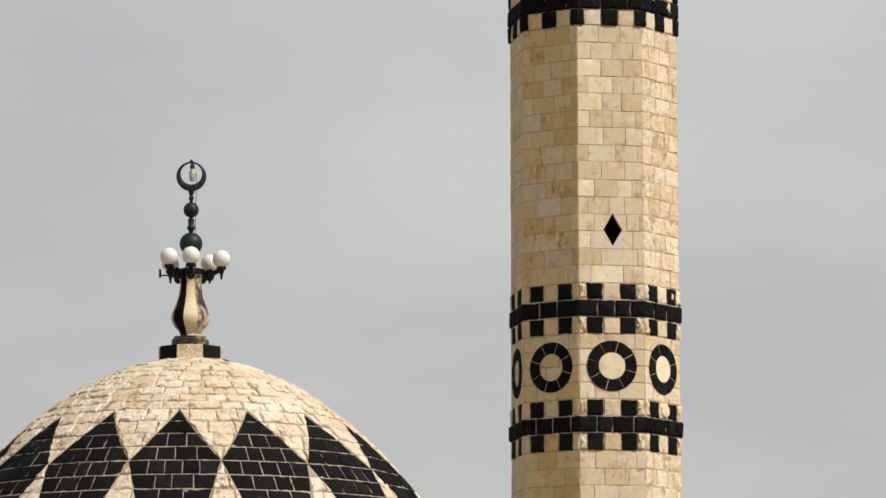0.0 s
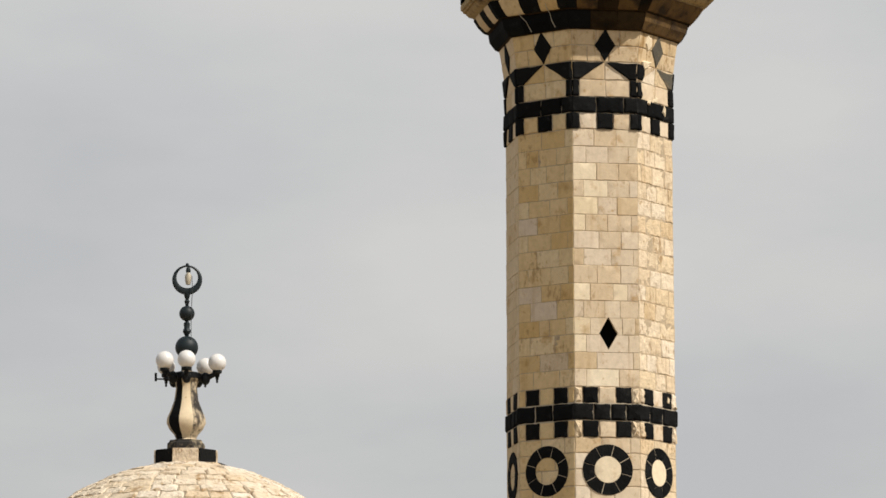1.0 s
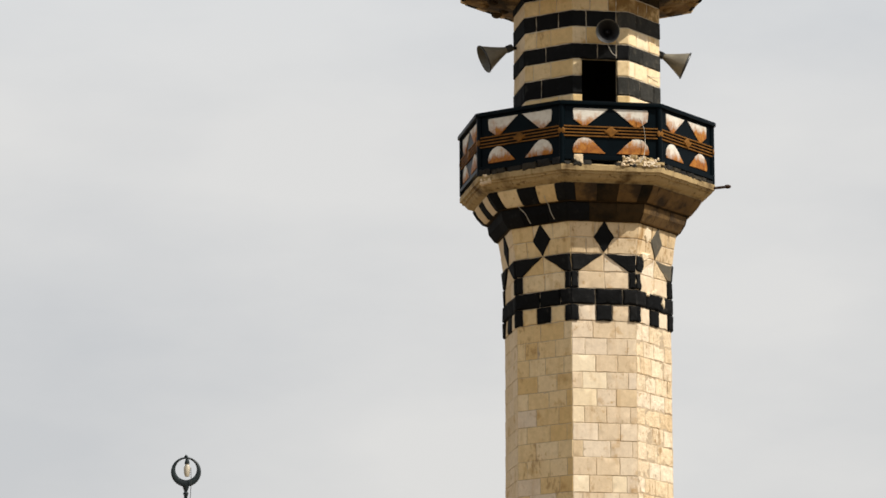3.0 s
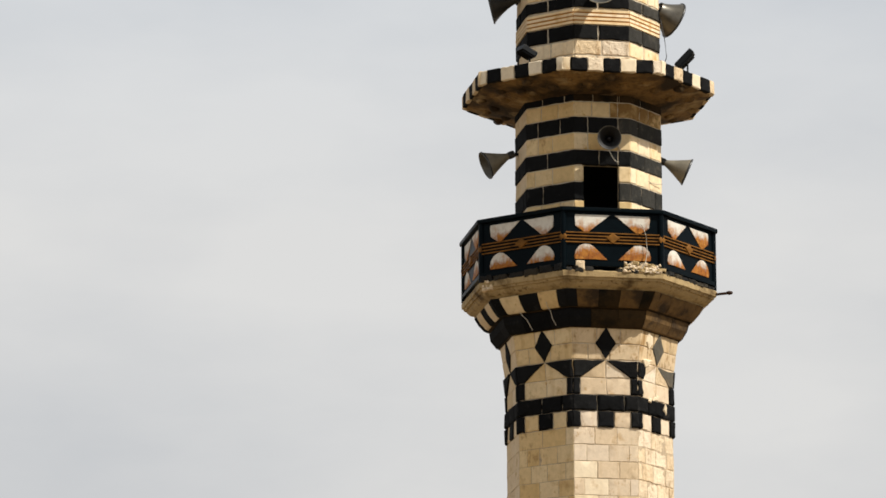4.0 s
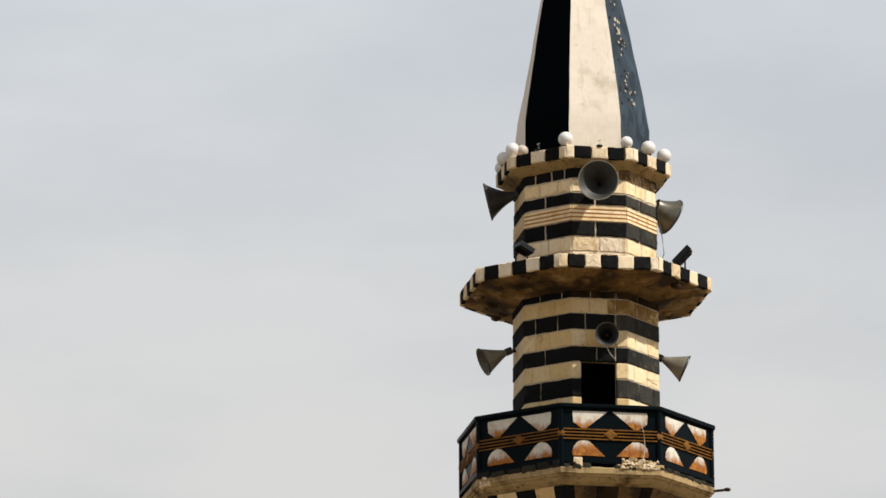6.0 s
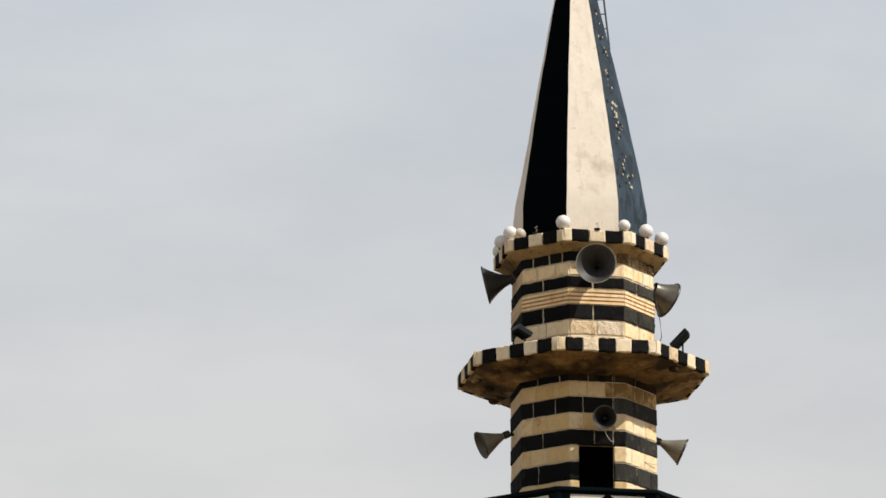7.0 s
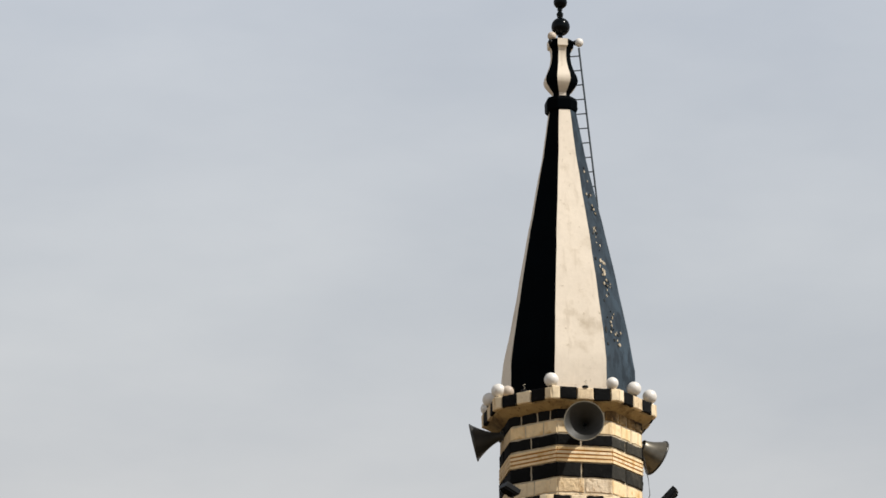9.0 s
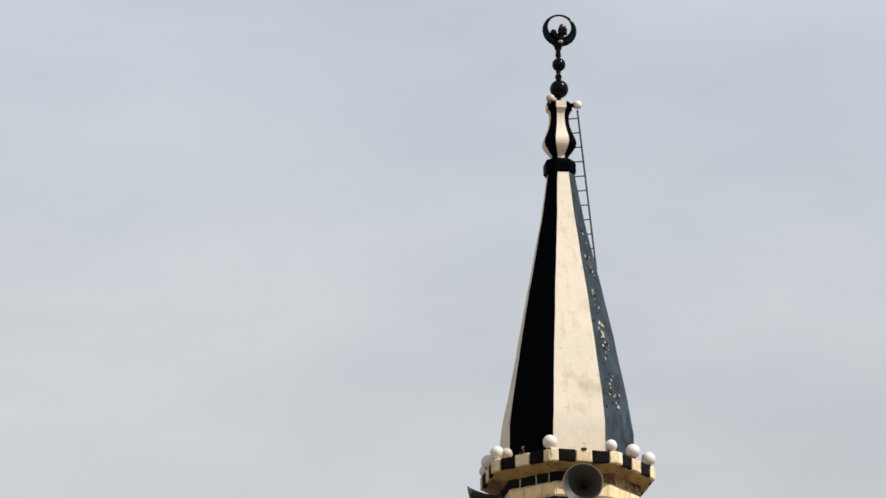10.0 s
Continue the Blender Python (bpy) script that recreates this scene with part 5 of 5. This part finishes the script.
def dome_stone(poly, dark, near):
    """Poly in (azimuth, radius); laid as one rough block."""
    cr = sum(p[1] for p in poly) / len(poly)
    ca = sum(p[0] for p in poly) / len(poly)
    flat = [((a - ca) * cr, -(r - cr)) for a, r in poly]
    if area(flat) < 0:
        flat = flat[::-1]
    vf = block_mesh(flat, lambda u, v, o: dome_place(ca + u / cr, cr - v, o), 0.022 + rng.uniform(-0.008, 0.014) if not dark else 0.011 + rng.uniform(-0.003, 0.006),
                    0.07, 0.0055 if dark else 0.003, 0.012 if dark else 0.016, 0.016 if dark else 0.022, rng, (0.009 if dark else 0.024) if near else 0.0)
    if vf is None:
        return
    if near:
        stone_ob("basalt_stone" if dark else "limestone_stone", vf, BASALT if dark else LIME_DOME, shell)
    else:
        (dome_dark if dark else dome_lime).add(vf)


for r0, r1 in zip(radii, radii[1:]):
    rm = (r0 + r1) / 2
    n = max(8, round(2 * math.pi * rm / 0.42))
    off = rng.uniform(0, 1)
    cuts = [2 * math.pi * (i + off + rng.uniform(-0.2, 0.2)) / n for i in range(n)]
    for a, b in zip(cuts, cuts[1:] + [cuts[0] + 2 * math.pi]):
        mid = (a + b) / 2
        mid_w = (mid + math.pi) % (2 * math.pi) - math.pi
        a, b = mid_w - (b - a) / 2, mid_w + (b - a) / 2
        near = abs(mid_w - radians(5)) < radians(88) and rm < 4.45
        poly = [(a, r1), (b, r1), (b, r0), (a, r0)]
        if r1 <= R_TIP:
            dome_stone(poly, False, near)
            continue
        i0 = math.floor((a - AZ_L) / STEP - 0.5)
        blacks = []
        for i in range(i0, i0 + 4):
            c = AZ_L + i * STEP
            lz = [(c, R_LOW), (c + STEP / 2, R_MID), (c, R_TIP), (c - STEP / 2, R_MID)]
            inside = [(u, -v) for u, v in poly]
            lzf = [(u, -v) for u, v in lz]
            for p, q in zip(lzf, lzf[1:] + lzf[:1]):
                if inside:
                    inside = cut(inside, p, q, True)
            if inside and area(inside) > 1e-4:
                blacks.append(lzf)
        whites = [[(u, -v) for u, v in poly]]
        for lzf in blacks:
            whites = [w2 for w in whites for w2 in minus(w, lzf)]
        for w in whites:
            dome_stone([(u, -v) for u, v in w], False, near)
# each lozenge is coursed on its own, so its stones step in evenly towards the tip
for i in range(N_L):
    c = (AZ_L + i * STEP + math.pi) % (2 * math.pi) - math.pi
    lzf = [(c, -R_LOW), (c + STEP / 2, -R_MID), (c, -R_TIP), (c - STEP / 2, -R_MID)]
    for row, (r0, r1) in enumerate(zip(radii, radii[1:])):
        if r1 <= R_TIP:
            continue
        rm = (max(r0, R_TIP) + r1) / 2
        half = STEP / 2 * ((rm - R_TIP) / (R_MID - R_TIP) if rm < R_MID else (R_LOW - rm) / (R_LOW - R_MID))
        full = STEP * 0.56
        n = max(1, round(2 * half * rm / 0.42))
        n += n > 1 and n % 2 != row % 2
        marks = [half * (2 * j / n - 1 + rng.uniform(-0.28, 0.28) / n) for j in range(1, n)]
        marks = [c - full] + [c + u for u in marks] + [c + full]
        for a, b in zip(marks, marks[1:]):
            piece = [(a, -r1), (b, -r1), (b, -r0), (a, -r0)]
            for p, q in zip(lzf, lzf[1:] + lzf[:1]):
                if piece:
                    piece = cut(piece, p, q, True)
            if piece and area(piece) > 1e-4:
                mid = sum(u for u, v in piece) / len(piece)
                dome_stone([(u, -v) for u, v in piece], True, abs(mid - radians(5)) < radians(88) and rm < 4.45)
tagged(mesh_ob("far_side_masonry", dome_lime.v, dome_lime.f, LIME_DOME_REST, dome), kind="stuff")
tagged(mesh_ob("far_side_basalt", dome_dark.v, dome_dark.f, BASALT_REST, dome), kind="stuff")

# ---------------------------------------------------------------- lamp standard on the dome
PX = DX - 0.015
std = thing("lamp_standard", "stone baluster on the dome with globe lamps, balls and a crescent", "lamp standard", (PX, DY, 10.95))
for i in range(8):
    bm = bmesh.new()
    d = 45 * i + 4
    c = polar(d, 0.44, 11.04, PX, DY)
    add_box(bm, (0.46 if i % 2 == 0 else 0.40, 0.24, 0.34), Matrix.Translation(c) @ Matrix.Rotation(radians(d), 4, "Z"), 0.02)
    part("base_block", bm, LIME_DOME if i % 2 == 0 else BASALT, std, "limestone base block" if i % 2 == 0 else "basalt base block")
bm = bmesh.new()
add_lathe(bm, [(0.0, 11.0), (0.34, 11.0), (0.35, 11.30), (0.345, 11.34), (0.31, 11.37), (0.30, 11.40), (0.0, 11.40)], 8, Matrix.Translation((PX, DY, 0)), radians(22.5))
part("plinth", bm, SOOTY_DARK, std, "soot-blackened plinth")
BELL = [(0.215, 11.36), (0.172, 11.43), (0.20, 11.50), (0.285, 11.60), (0.335, 11.71), (0.325, 11.81), (0.27, 11.94), (0.205, 12.12), (0.18, 12.34), (0.195, 12.44), (0.24, 12.52), (0.25, 12.60), (0.12, 12.64)]
for k in range(8):
    bm = bmesh.new()
    rows = [[bm.verts.new(polar(-17.5 + 45 * (k + j), r * (1.0 if j in (0, 1) else 1.04), z, PX, DY)) for j in (0, 0.5, 1)] for r, z in BELL]
    for a, b in zip(rows, rows[1:]):
        for j in range(2):
            bm.faces.new((a[j], a[j + 1], b[j + 1], b[j]))
    part("baluster_face", bm, SOOTY if k in (1, 2, 6) else (LIME_PALE if k % 2 == 0 else BASALT), std, "limestone baluster face" if k % 2 == 0 else "black stained baluster face", True)
bm = bmesh.new()
add_lathe(bm, [(0.0, 12.60), (0.10, 12.60), (0.08, 12.92), (0.04, 12.96), (0.05, 13.24), (0.03, 13.27), (0.055, 13.32), (0.075, 13.36), (0.05, 13.42), (0.06, 13.50), (0.03, 13.54), (0.03, 13.84), (0.05, 13.90), (0.028, 13.93), (0.05, 13.99), (0.06, 14.04), (0.0, 14.06)],
          20, Matrix.Translation((PX, DY, 0)))
part("stem", bm, DULL_GREEN, std, smooth=True)
for r, z in ((0.205, 13.07), (0.138, 13.68)):
    bm = bmesh.new()
    add_ball(bm, r, Matrix.Translation((PX, DY, z)), 28, 18)
    part("ball", bm, DULL_GREEN, std, "dull green-black ball", True)
bm = bmesh.new()
add_ball(bm, 0.032, Matrix.Translation((PX, DY, 14.56)), 12, 8)
part("knob", bm, DULL_GREEN, std, smooth=True)
crescent("crescent", PX, DY, 14.285, 0.268, 0.078, DULL_GREEN, std, 4, 0.045)
bm = bmesh.new()
add_lathe(bm, [(0.0, 14.46), (0.03, 14.45), (0.035, 14.40), (0.06, 14.36), (0.055, 14.26), (0.04, 14.20), (0.0, 14.19)], 14, Matrix.Translation((PX + 0.02, DY - 0.02, 0)))
part("bulb", bm, BULB, std, "dusty clear lamp inside the crescent", True)
bm = bmesh.new()
add_lathe(bm, [(0.0, 14.52), (0.03, 14.51), (0.045, 14.45), (0.04, 14.42), (0.0, 14.42)], 14, Matrix.Translation((PX + 0.02, DY - 0.02, 0)))
part("lamp_cap", bm, DULL_GREEN, std, smooth=True)
tube("wire", [(PX + 0.09, DY - 0.05, 14.35), (PX + 0.10, DY - 0.06, 14.1), (PX + 0.085, DY - 0.1, 13.7), (PX + 0.09, DY - 0.15, 13.2)], 0.006, CABLE_DARK, std)
bm = bmesh.new()
add_lathe(bm, [(0.20, 12.49), (0.262, 12.51), (0.262, 12.60), (0.20, 12.62)], 20, Matrix.Translation((PX, DY, 0)), close=True)
part("arm_collar", bm, DARK_METAL, std, "black iron collar", True)
RING = 0.555
for i, d in enumerate((5, 83, 148, -134, -39)):
    arm_end = polar(d, RING, 12.60, PX, DY)
    bm = bmesh.new()
    add_rod(bm, polar(d, 0.18, 12.50, PX, DY), polar(d, RING * 0.7, 12.52, PX, DY), 0.052, 10)
    add_rod(bm, polar(d, RING * 0.7, 12.52, PX, DY), arm_end, 0.045, 10)
    add_ball(bm, 0.085, Matrix.Translation(polar(d, RING * 0.62, 12.50, PX, DY)) @ Matrix.Diagonal((1, 1, 1.35, 1)), 14, 10)
    add_lathe(bm, [(0.0, -0.19), (0.022, -0.17), (0.018, -0.13), (0.034, -0.10), (0.0, -0.08)], 10, Matrix.Translation(arm_end))
    add_lathe(bm, [(0.0, -0.10), (0.035, -0.08), (0.05, -0.02), (0.085, 0.0), (0.085, 0.04), (0.0, 0.05)], 14, Matrix.Translation(arm_end))
    arm = part("lamp_arm", bm, DARK_METAL, std, "black iron lamp arm", True)
    bm = bmesh.new()
    add_ball(bm, 0.16, Matrix.Translation(polar(d, RING, 12.785, PX, DY)), 26, 18)
    part("globe", bm, GLOBE, arm, "white opal glass globe", True)
    if i != 3:
        continue
    bm = bmesh.new()
    tip = polar(d + 22, RING + 0.06, 12.60, PX, DY)
    add_rod(bm, polar(d + 8, RING * 0.6, 12.53, PX, DY), polar(d + 22, RING + 0.06, 12.54, PX, DY), 0.014, 8)
    add_rod(bm, tip - Vector((0, 0, 0.10)), tip + Vector((0, 0, 0.05)), 0.022, 8)
    part("spike", bm, DARK_METAL, std, smooth=True)
pipe = thing("roof_pipe", "black pipe lying on the crown of the dome", "pipe", (PX + 0.6, DY, 11.0))
tube("pipe", [(PX + 0.45, DY + 0.05, 11.0), (PX + 0.62, DY, 10.97), (PX + 0.80, DY, 10.89)], 0.035, CABLE_DARK, pipe)

# the dome stands nearer the square than the minaret: drawn in towards the eye as one
NEAR = 0.869
for ob in (dome, std, pipe, hall):
    ob.location = Vector((0, 0, EYE)) + (ob.location - Vector((0, 0, EYE))) * NEAR
    ob.scale = (NEAR, NEAR, NEAR)
hall.location.z, hall.scale.z = 0.0, (EYE + (6.2 - EYE) * NEAR) / 6.2
